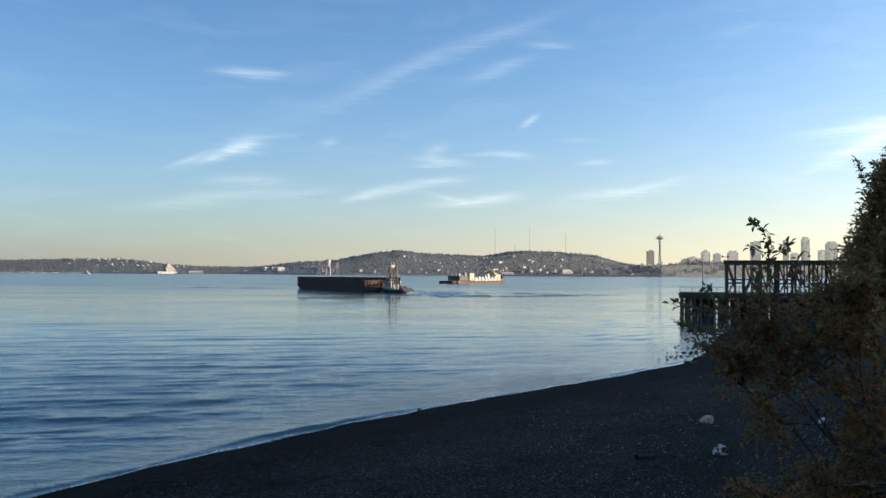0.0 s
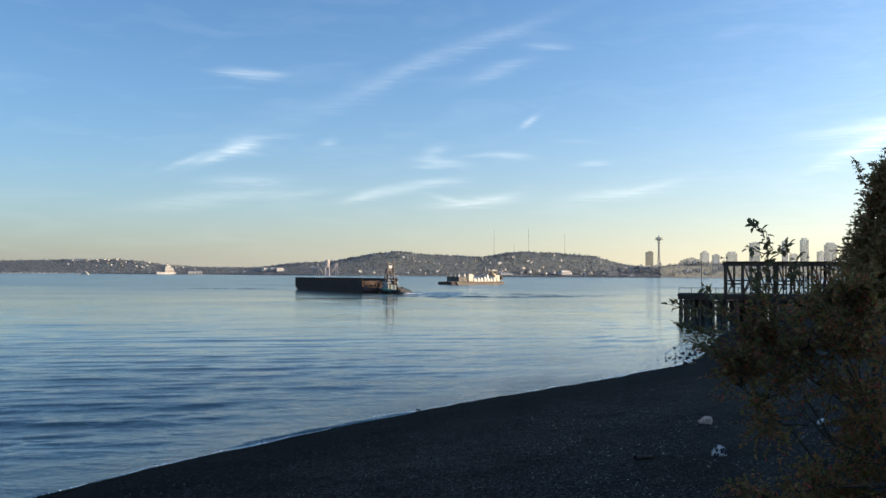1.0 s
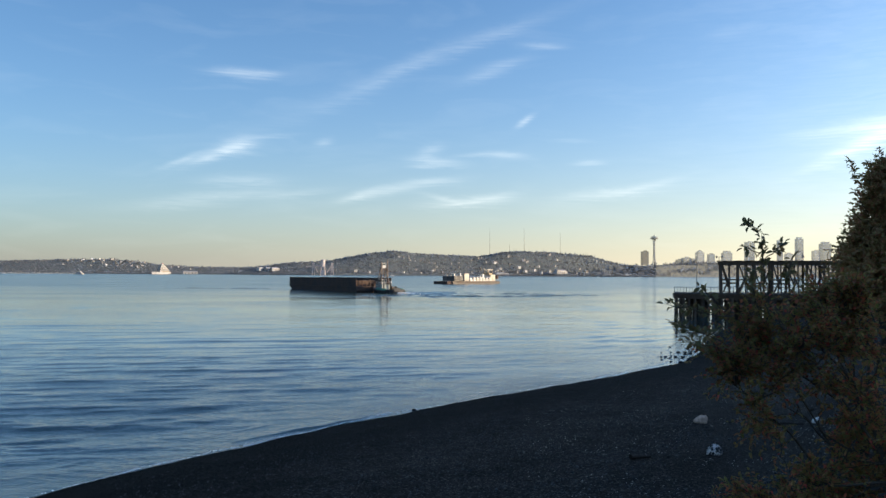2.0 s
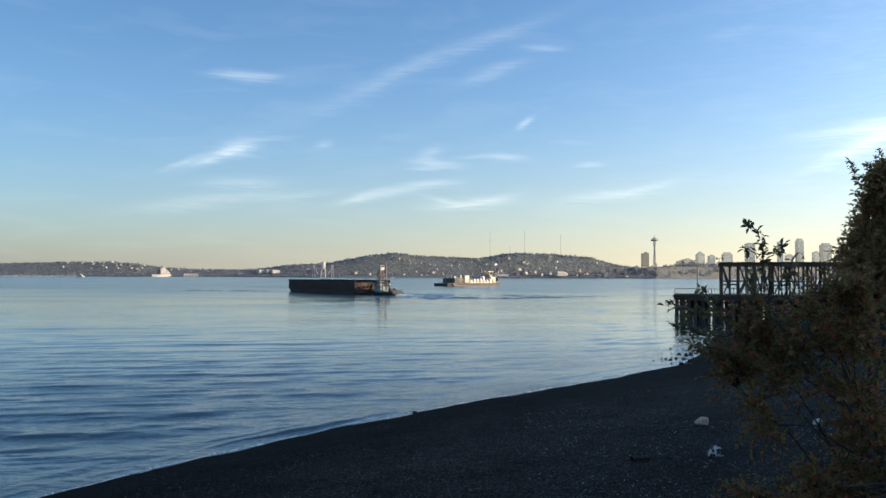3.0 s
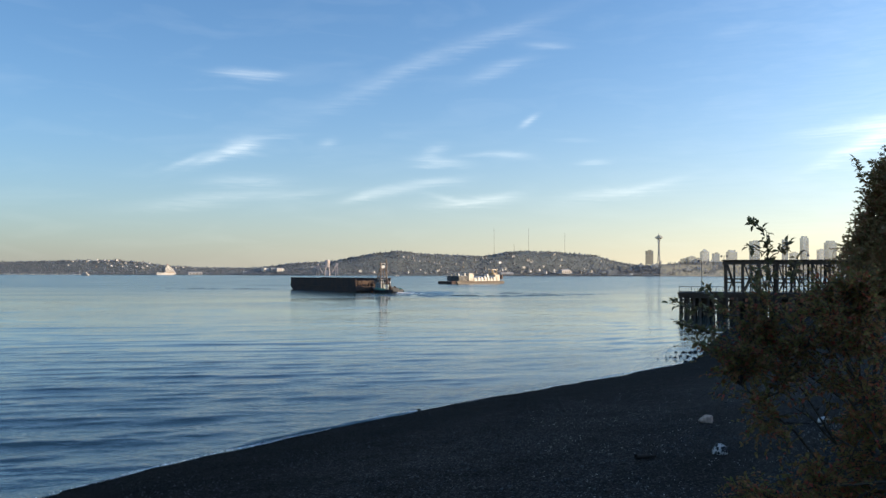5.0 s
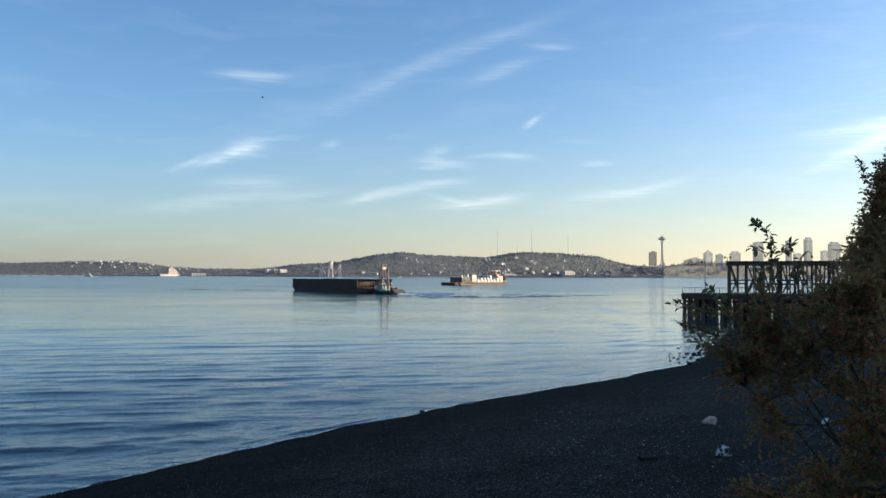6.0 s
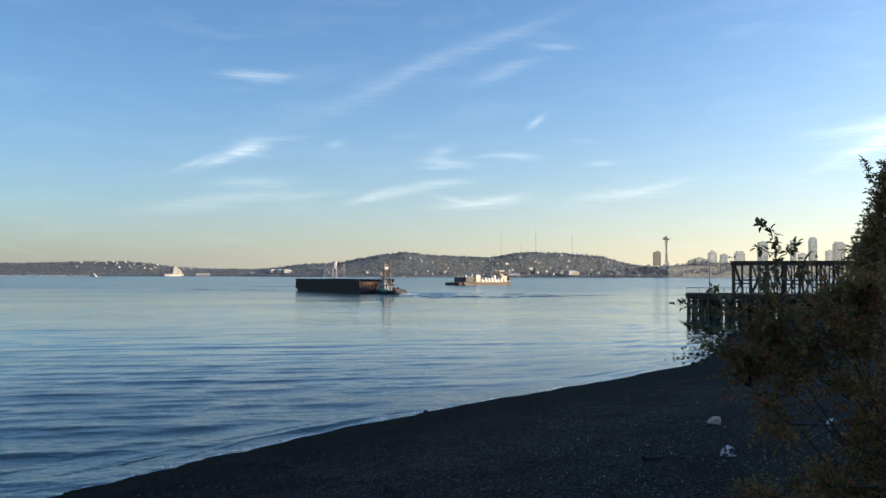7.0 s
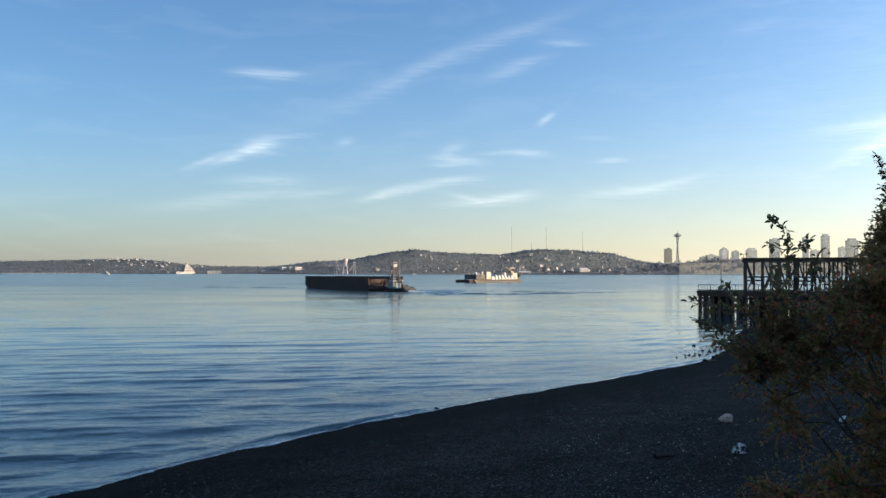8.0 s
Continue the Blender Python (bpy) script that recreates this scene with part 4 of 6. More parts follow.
def build_trestle():
    """The timber gantry on the pier: two rows of posts, struts, braces and a heavy top."""
    root = thing("timber_trestle", "tall dark timber trestle standing on the pier", "trestle", PIER)
    top, x0, x1 = 10.0, 49.4, 92.0
    rng = random.Random(9)
    rows = (PIER_Y + 0.9, PIER_Y + 6.6)
    bay = 2.75
    n = int((x1 - x0) / bay) + 1
    for j, y in enumerate(rows):
        for i in range(n):
            x = x0 + i * bay
            bm = bmesh.new()
            wide = rng.uniform(0.32, 0.44)
            beam(bm, (x, y, DECK_Z), (x + rng.uniform(-0.06, 0.06), y, top - 0.82), wide, wide)
            part("post", bm, TIMBER, root)
            if i == n - 1:
                continue
            bm = bmesh.new()
            lean = rng.uniform(-0.1, 0.1)
            beam(bm, (x + 1.4 + lean, y + 0.1, DECK_Z), (x + 1.4, y + 0.1, top - 0.82), 0.2, 0.22)
            part("stud", bm, TIMBER, root)
            for a, za, b, zb in ((0.2, top - 0.9, 1.25, DECK_Z + rng.uniform(0.2, 1.8)), (2.6, top - 0.9, 1.5, DECK_Z + rng.uniform(0.2, 2.2)), (0.3, DECK_Z + 0.3, 1.3, DECK_Z + 2.6)):
                if rng.random() < (0.62 if j == 0 else 0.35):
                    bm = bmesh.new()
                    beam(bm, (x + a, y - 0.24, za), (x + b, y - 0.24, zb), 0.16, 0.24)
                    part("brace", bm, TIMBER, root)
            if rng.random() < 0.7:
                bm = bmesh.new()
                z = DECK_Z + rng.choice((1.75, 1.75, 2.4))
                beam(bm, (x, y + 0.24, z), (x + bay, y + 0.24, z + rng.uniform(-0.05, 0.05)), 0.14, 0.26)
                part("strut", bm, TIMBER, root)
        bm = bmesh.new()
        beam(bm, (x0 - 0.5, y, top - 0.52), (x1, y, top - 0.52), 0.42, 0.56)
        part("top_beam", bm, TIMBER, root)
    for i in range(n):
        bm = bmesh.new()
        x = x0 + i * bay
        beam(bm, (x, rows[0] - 0.3 - rng.uniform(0, 0.25), top - 0.3), (x, rows[1] + 0.3, top - 0.3), 0.3, 0.28)
        part("cross_beam", bm, TIMBER, root)
        if i % 2:
            continue
        bm = bmesh.new()
        beam(bm, (x, rows[0], DECK_Z + 0.3), (x, rows[1], top - 1.1), 0.2, 0.14)
        part("cross_brace", bm, TIMBER, root)
    bm = bmesh.new()
    box(bm, 0, 0, 0, 0.28, rows[1] - rows[0] + 1.3, 0.09)
    board = part("board", bm, TIMBER, root)
    k = int((x1 - x0 + 0.8) / 0.31)
    for i in range(k):
        m = pose(x0 - 0.6 + i * 0.31, sum(rows) / 2, top - 0.16 + rng.uniform(0, 0.02))
        if i:
            shared("board", board.data, root, m)
        else:
            board.matrix_basis = m
    return root


def build_lamp_post(x, y, z, high, label, heads=(-0.42,)):
    root = thing("lamp_post", label, "lamp post", PIER @ pose(x, y, z))
    bm = bmesh.new()
    rod(bm, (0, 0, 0), (0, 0, high), 0.075, 0.045, 8)
    part("pole", bm, IRON, root)
    for h in heads:
        bm = bmesh.new()
        rod(bm, (0, 0, high - 0.05), (h, -0.1, high + 0.12), 0.035, 0.03, 6)
        arm = part("arm", bm, IRON, root)
        bm = bmesh.new()
        rod(bm, (h, -0.1, high - 0.22), (h, -0.1, high + 0.02), 0.2, 0.15, 10)
        rod(bm, (h, -0.1, high + 0.02), (h, -0.1, high + 0.2), 0.22, 0.05, 10)
        part("shade", bm, BOOT, arm)
    bm = bmesh.new()
    box(bm, 0, 0, 0, 0.3, 0.3, 0.05)
    part("base_plate", bm, IRON, root)
    return root


def build_gooseneck(x, y, z):
    root = thing("gooseneck_lamp", "dark curved gooseneck lamp on the trestle top", "lamp", PIER @ pose(x, y, z), group="gooseneck lamps")
    bm = bmesh.new()
    last = Vector((0, 0, 0))
    pts = [Vector((0, 0, 0.9))] + [Vector((0.55 - 0.55 * math.cos(a), 0, 0.9 + 0.6 * math.sin(a))) for a in np.linspace(0.3, 2.9, 8)]
    for p in pts:
        rod(bm, last, p, 0.05, n=6)
        last = p
    part("neck", bm, IRON, root)
    bm = bmesh.new()
    rod(bm, last + Vector((0, 0, -0.55)), last, 0.3, 0.08, 10)
    part("shade", bm, IRON, root)
    return root


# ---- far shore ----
# haze over the hillsides is put in through clear
FOREST = material("hazed_forest", (0.085, 0.099, 0.105), 0.95, grain=0.045, stain=0.012, other=(0.075, 0.088, 0.095), bump=0, clear=0.17, spread=(0.38, 0.62))
FAR_FOREST = material("hazed_farther_forest", (0.085, 0.099, 0.105), 0.95, grain=0.045, stain=0.012, other=(0.075, 0.088, 0.095), bump=0, clear=0.16, spread=(0.38, 0.62))
# crowns far paler than leaves: haze put into the base colour
HAZY_CONIFER = material("haze_pale_conifers", (0.34, 0.35, 0.36), 0.95, grain=0.05, stain=0.006, other=(0.31, 0.32, 0.33), bump=0, clear=0.48, through=0.6, random_piece=0.08, island=True)
CITY_GROUND = material("hazed_city_ground", (0.07, 0.078, 0.085), 0.9, grain=0.03, stain=0.01, other=(0.06, 0.067, 0.073), bump=0, clear=0.27)
# these crowns are paled and greyed for haze too
HAZY_CITY_TREES = material("haze_pale_city_trees", (0.36, 0.37, 0.38), 0.9, grain=0.05, stain=0.006, bump=0, clear=0.6, through=0.6, random_piece=0.08, island=True)
# solid walls, hulls and masts made partly see-through to imitate haze
HOUSE_WALL = material("hazed_house_paint", (0.45, 0.43, 0.41), 0.7, grain=0.3, stain=0.05, random_piece=0.6, clear=0.35)
HOUSE_ROOF = material("hazed_roof_shingle", (0.12, 0.12, 0.13), 0.85, grain=0.6, stain=0.1, random_piece=0.3, clear=0.3)
FAR_GLASS = material("hazed_window_glass", (0.05, 0.06, 0.07), 0.15, bump=0, clear=0.3)
CONCRETE = material("hazed_concrete", (0.35, 0.37, 0.41), 0.8, grain=0.2, stain=0.03, random_piece=0.12, clear=0.55)
FAR_BRICK = material("hazed_brick", (0.115, 0.1, 0.105), 0.85, grain=0.2, stain=0.03, clear=0.48)
CITY_GLASS = material("hazed_curtain_wall", (0.32, 0.35, 0.4), 0.5, grain=0.2, stain=0.03, random_piece=0.2, clear=0.5, bump=0)
SILO = material("hazed_silo_concrete", (0.62, 0.53, 0.49), 0.8, grain=0.2, stain=0.03, other=(0.46, 0.38, 0.35), clear=0.16)
SHIP_WHITE = material("hazed_ship_white", (0.55, 0.51, 0.47), 0.5, vary=0.3, grain=0.1, stain=0.02, clear=0.16, bump=0)
SHIP_RED = material("hazed_ship_red", (0.4, 0.12, 0.09), 0.5, grain=0.1, stain=0.02, clear=0.2, bump=0)
MAST_STEEL = material("hazed_mast_steel", (0.2, 0.16, 0.15), 0.6, 0.4, grain=0.5, clear=0.8)
NEEDLE = material("hazed_tower_paint", (0.46, 0.45, 0.43), 0.6, grain=0.3, stain=0.05, clear=0.48)
BLOCK = material("hazed_block_walls", (0.3, 0.31, 0.32), 0.8, grain=0.2, stain=0.03, random_piece=0.3, clear=0.5)


def side(across, away, z=0.0):
    """A place by metres across for each metre ahead, and metres ahead."""
    return Vector((across * away, away, z))


WOODED = ([-0.24, -0.213, -0.179, -0.138, -0.111, -0.084, -0.057, -0.03, 0.011, 0.045, 0.079, 0.092, 0.133, 0.181, 0.2, 0.221, 0.26],
         [12, 40, 60, 68, 90, 112, 127, 114, 104, 99, 121, 128, 122, 106, 80, 60, 45])
BLUFFS = ([-0.62, -0.553, -0.49, -0.451, -0.396, -0.3625, -0.329, -0.301, -0.26, -0.206, -0.15],
          [62, 68, 72, 79, 80, 70, 46, 40, 37, 40, 33])
TOWN = ([0.04, 0.12, 0.18, 0.24, 0.3, 0.4, 0.6], [3, 9, 24, 50, 72, 72, 70])


def land_z(profile, across, up):
    """Height of a far hill at the part up (0 at the water, 1 at the crest)."""
    h = np.interp(across, *profile)
    u = np.clip(up, 0, 1)
    return 3 + (h - 3) * (0.28 * u + 0.72 * (3 * u * u - 2 * u ** 3)) - np.clip(up - 1, 0, 1) * 40


def build_land(name, profile, shore, crest, mat, label, canopy, cols=900, level=0.0):
    """A far hillside as one sheet whose upper side is the canopy: crowns as humps, higher on the crest."""
    a = np.linspace(profile[0][0], profile[0][-1], cols)
    u = np.concatenate([[-0.02, 0.0, 0.015], np.linspace(0.04, 1.0, 46), [1.0 + level / 2, 1.0 + level] if level else []])
    ga, gu = np.meshgrid(a, u)
    d = shore + (crest - shore) * gu
    z = land_z(profile, ga, np.minimum(gu, 1.0))
    lump = np.zeros_like(z)
    for i in range(3, len(u)):
        for j in range(cols):
            x, y = ga[i, j] * d[i, j], d[i, j]
            c = 0.8 * noise.noise((x / 17, y / 22, 3)) + 0.4 * noise.noise((x / 8, y / 10, 7)) + 0.9 * noise.noise((x / 60, y / 60, 11))
            lump[i, j] = max(0.0, 0.55 + c)
    z = z + canopy * lump
    z[0] = -4
    ob = sheet(name, np.stack([ga * d, d, z], -1).reshape(-1, 3).tolist(), grid_faces(*ga.shape), mat, smooth=True)
    return tagged(ob, label, "hill", kind="structure")


def ico():
    bm = bmesh.new()
    bmesh.ops.create_icosphere(bm, subdivisions=1, radius=1)
    v = np.array([p.co[:] for p in bm.verts])
    f = np.array([[p.index for p in q.verts] for q in bm.faces])
    bm.free()
    return v, f


def build_woods(profile, shore, crest, count, mat, label, seed, size=(9, 15), bare=0.0, crest_share=0.85):
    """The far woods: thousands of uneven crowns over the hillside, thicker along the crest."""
    rng = np.random.RandomState(seed)
    v0, f0 = ico()
    cone = v0.copy()
    cone[:, :2] *= (1 - 0.42 * (cone[:, 2:] + 1))
    verts, faces = [], []
    lo, hi = profile[0][0], profile[0][-1]
    for i in range(count):
        a = rng.uniform(lo, hi)
        u = rng.uniform(0.93, 1.0) if rng.rand() < crest_share else rng.uniform(0.04, 0.95)
        if noise.noise((a * 45, u * 3, 9.0)) < bare - 0.35 and u < 0.88:
            continue
        d = shore + (crest - shore) * u
        z = float(land_z(profile, a, u))
        w, h = rng.uniform(*size) * 0.62, rng.uniform(*size) * (0.75 if rng.rand() < 0.75 else 1.15)
        crest_tree = u > 0.9
        tall = rng.rand() < (0.25 if crest_tree else 0.06)
        h *= 1 if crest_tree else 0.55
        t = (cone if tall else v0) * (1 + rng.uniform(-0.22, 0.22, (len(v0), 1)))
        t = t * (w * (0.6 if tall else 1), w, h * (1.25 if tall else 0.8))
        n = len(verts) * len(v0)
        verts.append(t + (a * d, d, z + h * 0.45))
        faces.append(f0 + n)
    ob = sheet("woods", np.concatenate(verts).tolist(), np.concatenate(faces).tolist(), mat, smooth=True)
    return tagged(ob, label, "trees", kind="stuff")


def build_house(w, d, h, roof_h, flat=False):
    root = thing("house", "pale far house among trees on the hillside", "house", group="houses on the far hills")
    bm = bmesh.new()
    box(bm, 0, 0, -3, w, d, h + 3)
    part("wall", bm, HOUSE_WALL, root)
    bm = bmesh.new()
    if flat:
        box(bm, 0, 0, h, w + 0.6, d + 0.6, 0.5)
    else:
        a = [bm.verts.new(p) for p in ((-w / 2 - 0.5, -d / 2 - 0.5, h), (w / 2 + 0.5, -d / 2 - 0.5, h), (w / 2 + 0.5, d / 2 + 0.5, h), (-w / 2 - 0.5, d / 2 + 0.5, h), (-w / 2 - 0.5, 0, h + roof_h), (w / 2 + 0.5, 0, h + roof_h))]
        for f in ((0, 1, 5, 4), (2, 3, 4, 5), (1, 2, 5), (3, 0, 4), (3, 2, 1, 0)):
            bm.faces.new([a[k] for k in f])
    part("roof", bm, HOUSE_ROOF, root)
    for i in (-1, 1):
        bm = bmesh.new()
        box(bm, i * w * 0.24, -d / 2 - 0.03, h * 0.45, w * 0.22, 0.1, h * 0.3)
        part("window", bm, FAR_GLASS, root)
    return root


def build_houses():
    rng = random.Random(12)
    kinds = [build_house(7, 6, 4.5, 2), build_house(9, 7, 5, 2), build_house(11, 8, 6, 2, True), build_house(24, 10, 8, 3, True)]
    spots = []
    for i in range(34):
        spots.append((BLUFFS, 4350, 4850, rng.gauss(-0.395, 0.04), rng.uniform(0.4, 0.97), 3))
    for i in range(10):  # two rows along the hillside
        spots.append((WOODED, 3950, 4400, (-0.054 if i < 4 else -0.046) + 0.0058 * (i if i < 4 else i - 2) + rng.uniform(-0.001, 0.001), (0.66 if i < 4 else 0.6) - 0.012 * i + rng.uniform(-0.01, 0.01), 3))
    for i in range(10):
        spots.append((WOODED, 3950, 4400, -0.105 + i * 0.029 + rng.uniform(-0.008, 0.008), rng.uniform(0.04, 0.16), 4))
    for i in range(14):
        spots.append((WOODED, 3950, 4400, rng.uniform(0.03, 0.18), rng.uniform(0.02, 0.3), 4))
    for i in range(9):
        spots.append((WOODED, 3950, 4400, rng.gauss(0.1, 0.06), rng.uniform(0.15, 0.7), 3))
    for i in range(34):  # the built-up flank
        spots.append((WOODED, 3950, 4400, rng.uniform(-0.03, 0.215), rng.uniform(0.02, 0.85) ** 1.3, 4))
    for n, (p, s, c, a, u, k) in enumerate(spots):
        z = float(land_z(p, a, u)) + 8
        m = Matrix.Translation(side(a, s + (c - s) * u, z)) @ pose(0, 0, 0, 0, 0, rng.uniform(38, 70))
        if n < 4:
            kinds[n].matrix_basis = m
        else:
            copy_thing(kinds[rng.randrange(k)], m)


def build_tower_block(across, away, wide, top, mat, crown="flat", turn=20, deep=None, foot=62, bands=True):
    """A city tower: body, proud floor bands and a crown."""
    root = thing("office_tower", "hazy tall city tower on the far shore", "building", Matrix.Translation(side(across, away, foot)) @ pose(0, 0, 0, 0, 0, turn), group="city towers")
    w, h = wide * 0.8, top - foot
    d = deep or w * 0.8
    bm = bmesh.new()
    box(bm, 0, 0, -3, w, d, h + 3)
    part("wall", bm, mat, root)
    bm = bmesh.new()
    for i in range(int(h / 9) if bands else 1):
        for s in (-1, 1):
            box(bm, 0, s * (d / 2 + 0.15), 3 + i * 9, w * 0.96, 0.3, 0.5)
            box(bm, s * (w / 2 + 0.15), 0, 3 + i * 9, 0.3, d * 0.96, 0.5)
    tagged(part("floor_bands", bm, CONCRETE, root), kind="stuff")
    bm = bmesh.new()
    if crown == "point":
        vs = bmesh.ops.create_cone(bm, cap_ends=True, segments=4, radius1=w * 0.6, radius2=w * 0.08, depth=w * 0.4)["verts"]
        bmesh.ops.transform(bm, matrix=pose(0, 0, h + w * 0.2, 0, 0, 45), verts=vs)
    elif crown == "step":
        box(bm, 0, 0, h, w * 0.7, d * 0.7, 10)
    else:
        box(bm, w * 0.1, 0, h, w * 0.45, d * 0.45, 5)
    part("roof", bm, mat, root)
    return root


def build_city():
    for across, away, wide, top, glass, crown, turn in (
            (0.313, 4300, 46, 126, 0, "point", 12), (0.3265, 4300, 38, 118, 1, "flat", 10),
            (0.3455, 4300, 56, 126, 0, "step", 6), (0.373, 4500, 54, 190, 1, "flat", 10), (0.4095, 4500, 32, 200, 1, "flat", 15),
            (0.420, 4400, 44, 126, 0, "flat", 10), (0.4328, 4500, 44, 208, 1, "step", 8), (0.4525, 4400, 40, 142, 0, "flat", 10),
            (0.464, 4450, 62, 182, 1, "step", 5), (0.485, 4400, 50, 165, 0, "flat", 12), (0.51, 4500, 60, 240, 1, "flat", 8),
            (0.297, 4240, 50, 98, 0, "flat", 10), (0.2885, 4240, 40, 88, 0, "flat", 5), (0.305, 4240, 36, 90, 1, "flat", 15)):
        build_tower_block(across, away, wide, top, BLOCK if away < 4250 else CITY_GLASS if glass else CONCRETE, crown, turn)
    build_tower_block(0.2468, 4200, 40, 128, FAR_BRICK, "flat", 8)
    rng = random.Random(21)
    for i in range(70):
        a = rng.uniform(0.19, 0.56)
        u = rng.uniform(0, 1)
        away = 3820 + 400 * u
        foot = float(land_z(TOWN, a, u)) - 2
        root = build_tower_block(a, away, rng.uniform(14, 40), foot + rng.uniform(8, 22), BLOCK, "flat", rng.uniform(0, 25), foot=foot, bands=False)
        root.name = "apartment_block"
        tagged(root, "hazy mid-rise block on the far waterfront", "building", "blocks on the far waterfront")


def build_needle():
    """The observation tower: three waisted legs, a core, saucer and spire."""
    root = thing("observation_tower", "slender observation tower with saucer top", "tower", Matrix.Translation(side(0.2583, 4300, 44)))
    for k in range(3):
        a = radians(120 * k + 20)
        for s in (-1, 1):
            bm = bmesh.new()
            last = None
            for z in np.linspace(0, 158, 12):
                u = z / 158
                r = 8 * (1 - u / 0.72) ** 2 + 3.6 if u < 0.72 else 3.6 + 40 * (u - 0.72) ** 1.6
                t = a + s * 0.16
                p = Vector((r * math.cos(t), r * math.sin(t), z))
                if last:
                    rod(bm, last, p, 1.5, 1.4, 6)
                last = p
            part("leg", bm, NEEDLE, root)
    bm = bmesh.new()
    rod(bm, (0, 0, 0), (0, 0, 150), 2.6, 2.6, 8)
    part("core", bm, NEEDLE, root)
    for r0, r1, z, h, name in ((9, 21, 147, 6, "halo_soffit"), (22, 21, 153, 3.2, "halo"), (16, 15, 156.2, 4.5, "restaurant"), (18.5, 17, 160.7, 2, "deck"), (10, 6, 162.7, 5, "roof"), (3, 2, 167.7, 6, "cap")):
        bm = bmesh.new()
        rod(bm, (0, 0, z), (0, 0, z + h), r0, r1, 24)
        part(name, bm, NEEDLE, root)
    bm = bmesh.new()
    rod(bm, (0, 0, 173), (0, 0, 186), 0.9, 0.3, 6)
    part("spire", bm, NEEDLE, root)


def build_mast(across, away, foot, top):
    root = thing("radio_mast", "thin lattice radio mast on the hilltop", "mast", Matrix.Translation(side(across, away, foot)), group="radio masts")
    h = top - foot
    for k in range(3):
        a = radians(120 * k)
        bm = bmesh.new()
        rod(bm, (2.6 * math.cos(a), 2.6 * math.sin(a), -6), (0.7 * math.cos(a), 0.7 * math.sin(a), h), 0.45, 0.3, 5)
        part("leg", bm, MAST_STEEL, root)
    bm = bmesh.new()
    for i in range(int(h / 6)):
        r0, r1 = 2.6 - 1.9 * i * 6 / h, 2.6 - 1.9 * (i + 1) * 6 / h
        for k in range(3):
            a, b = radians(120 * k), radians(120 * k + 120)
            rod(bm, (r0 * math.cos(a), r0 * math.sin(a), i * 6), (r1 * math.cos(b), r1 * math.sin(b), i * 6 + 6), 0.25, n=4)
    tagged(part("lattice", bm, MAST_STEEL, root), kind="stuff")


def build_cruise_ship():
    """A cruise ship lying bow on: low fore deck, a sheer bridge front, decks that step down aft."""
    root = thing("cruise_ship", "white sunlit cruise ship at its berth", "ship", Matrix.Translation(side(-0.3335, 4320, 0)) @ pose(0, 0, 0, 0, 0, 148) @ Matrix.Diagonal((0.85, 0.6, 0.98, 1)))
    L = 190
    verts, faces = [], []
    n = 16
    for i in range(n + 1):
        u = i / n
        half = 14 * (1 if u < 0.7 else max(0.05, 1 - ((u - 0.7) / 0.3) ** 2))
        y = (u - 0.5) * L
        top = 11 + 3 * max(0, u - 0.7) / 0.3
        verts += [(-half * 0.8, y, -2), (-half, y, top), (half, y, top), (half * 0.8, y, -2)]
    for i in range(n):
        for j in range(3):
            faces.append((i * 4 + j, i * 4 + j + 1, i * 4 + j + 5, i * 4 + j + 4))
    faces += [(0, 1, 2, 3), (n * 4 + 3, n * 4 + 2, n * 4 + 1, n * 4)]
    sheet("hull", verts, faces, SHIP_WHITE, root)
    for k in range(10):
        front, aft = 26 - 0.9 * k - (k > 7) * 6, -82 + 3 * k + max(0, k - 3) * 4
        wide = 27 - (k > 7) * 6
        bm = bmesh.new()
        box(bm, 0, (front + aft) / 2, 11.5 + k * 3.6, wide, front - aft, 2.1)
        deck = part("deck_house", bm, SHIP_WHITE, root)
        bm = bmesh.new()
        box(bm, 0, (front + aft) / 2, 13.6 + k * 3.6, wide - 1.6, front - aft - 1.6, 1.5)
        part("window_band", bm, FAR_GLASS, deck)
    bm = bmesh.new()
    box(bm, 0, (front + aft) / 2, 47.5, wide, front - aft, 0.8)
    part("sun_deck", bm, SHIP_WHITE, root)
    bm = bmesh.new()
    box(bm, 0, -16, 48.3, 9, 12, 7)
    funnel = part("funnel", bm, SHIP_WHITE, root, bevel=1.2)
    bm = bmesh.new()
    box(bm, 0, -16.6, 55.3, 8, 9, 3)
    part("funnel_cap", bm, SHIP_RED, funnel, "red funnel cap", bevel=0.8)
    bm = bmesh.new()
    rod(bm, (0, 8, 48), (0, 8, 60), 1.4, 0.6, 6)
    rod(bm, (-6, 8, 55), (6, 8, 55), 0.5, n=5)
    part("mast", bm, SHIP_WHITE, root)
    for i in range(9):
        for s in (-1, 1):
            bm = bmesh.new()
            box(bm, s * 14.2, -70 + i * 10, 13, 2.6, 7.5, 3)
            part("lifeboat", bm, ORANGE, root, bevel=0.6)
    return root


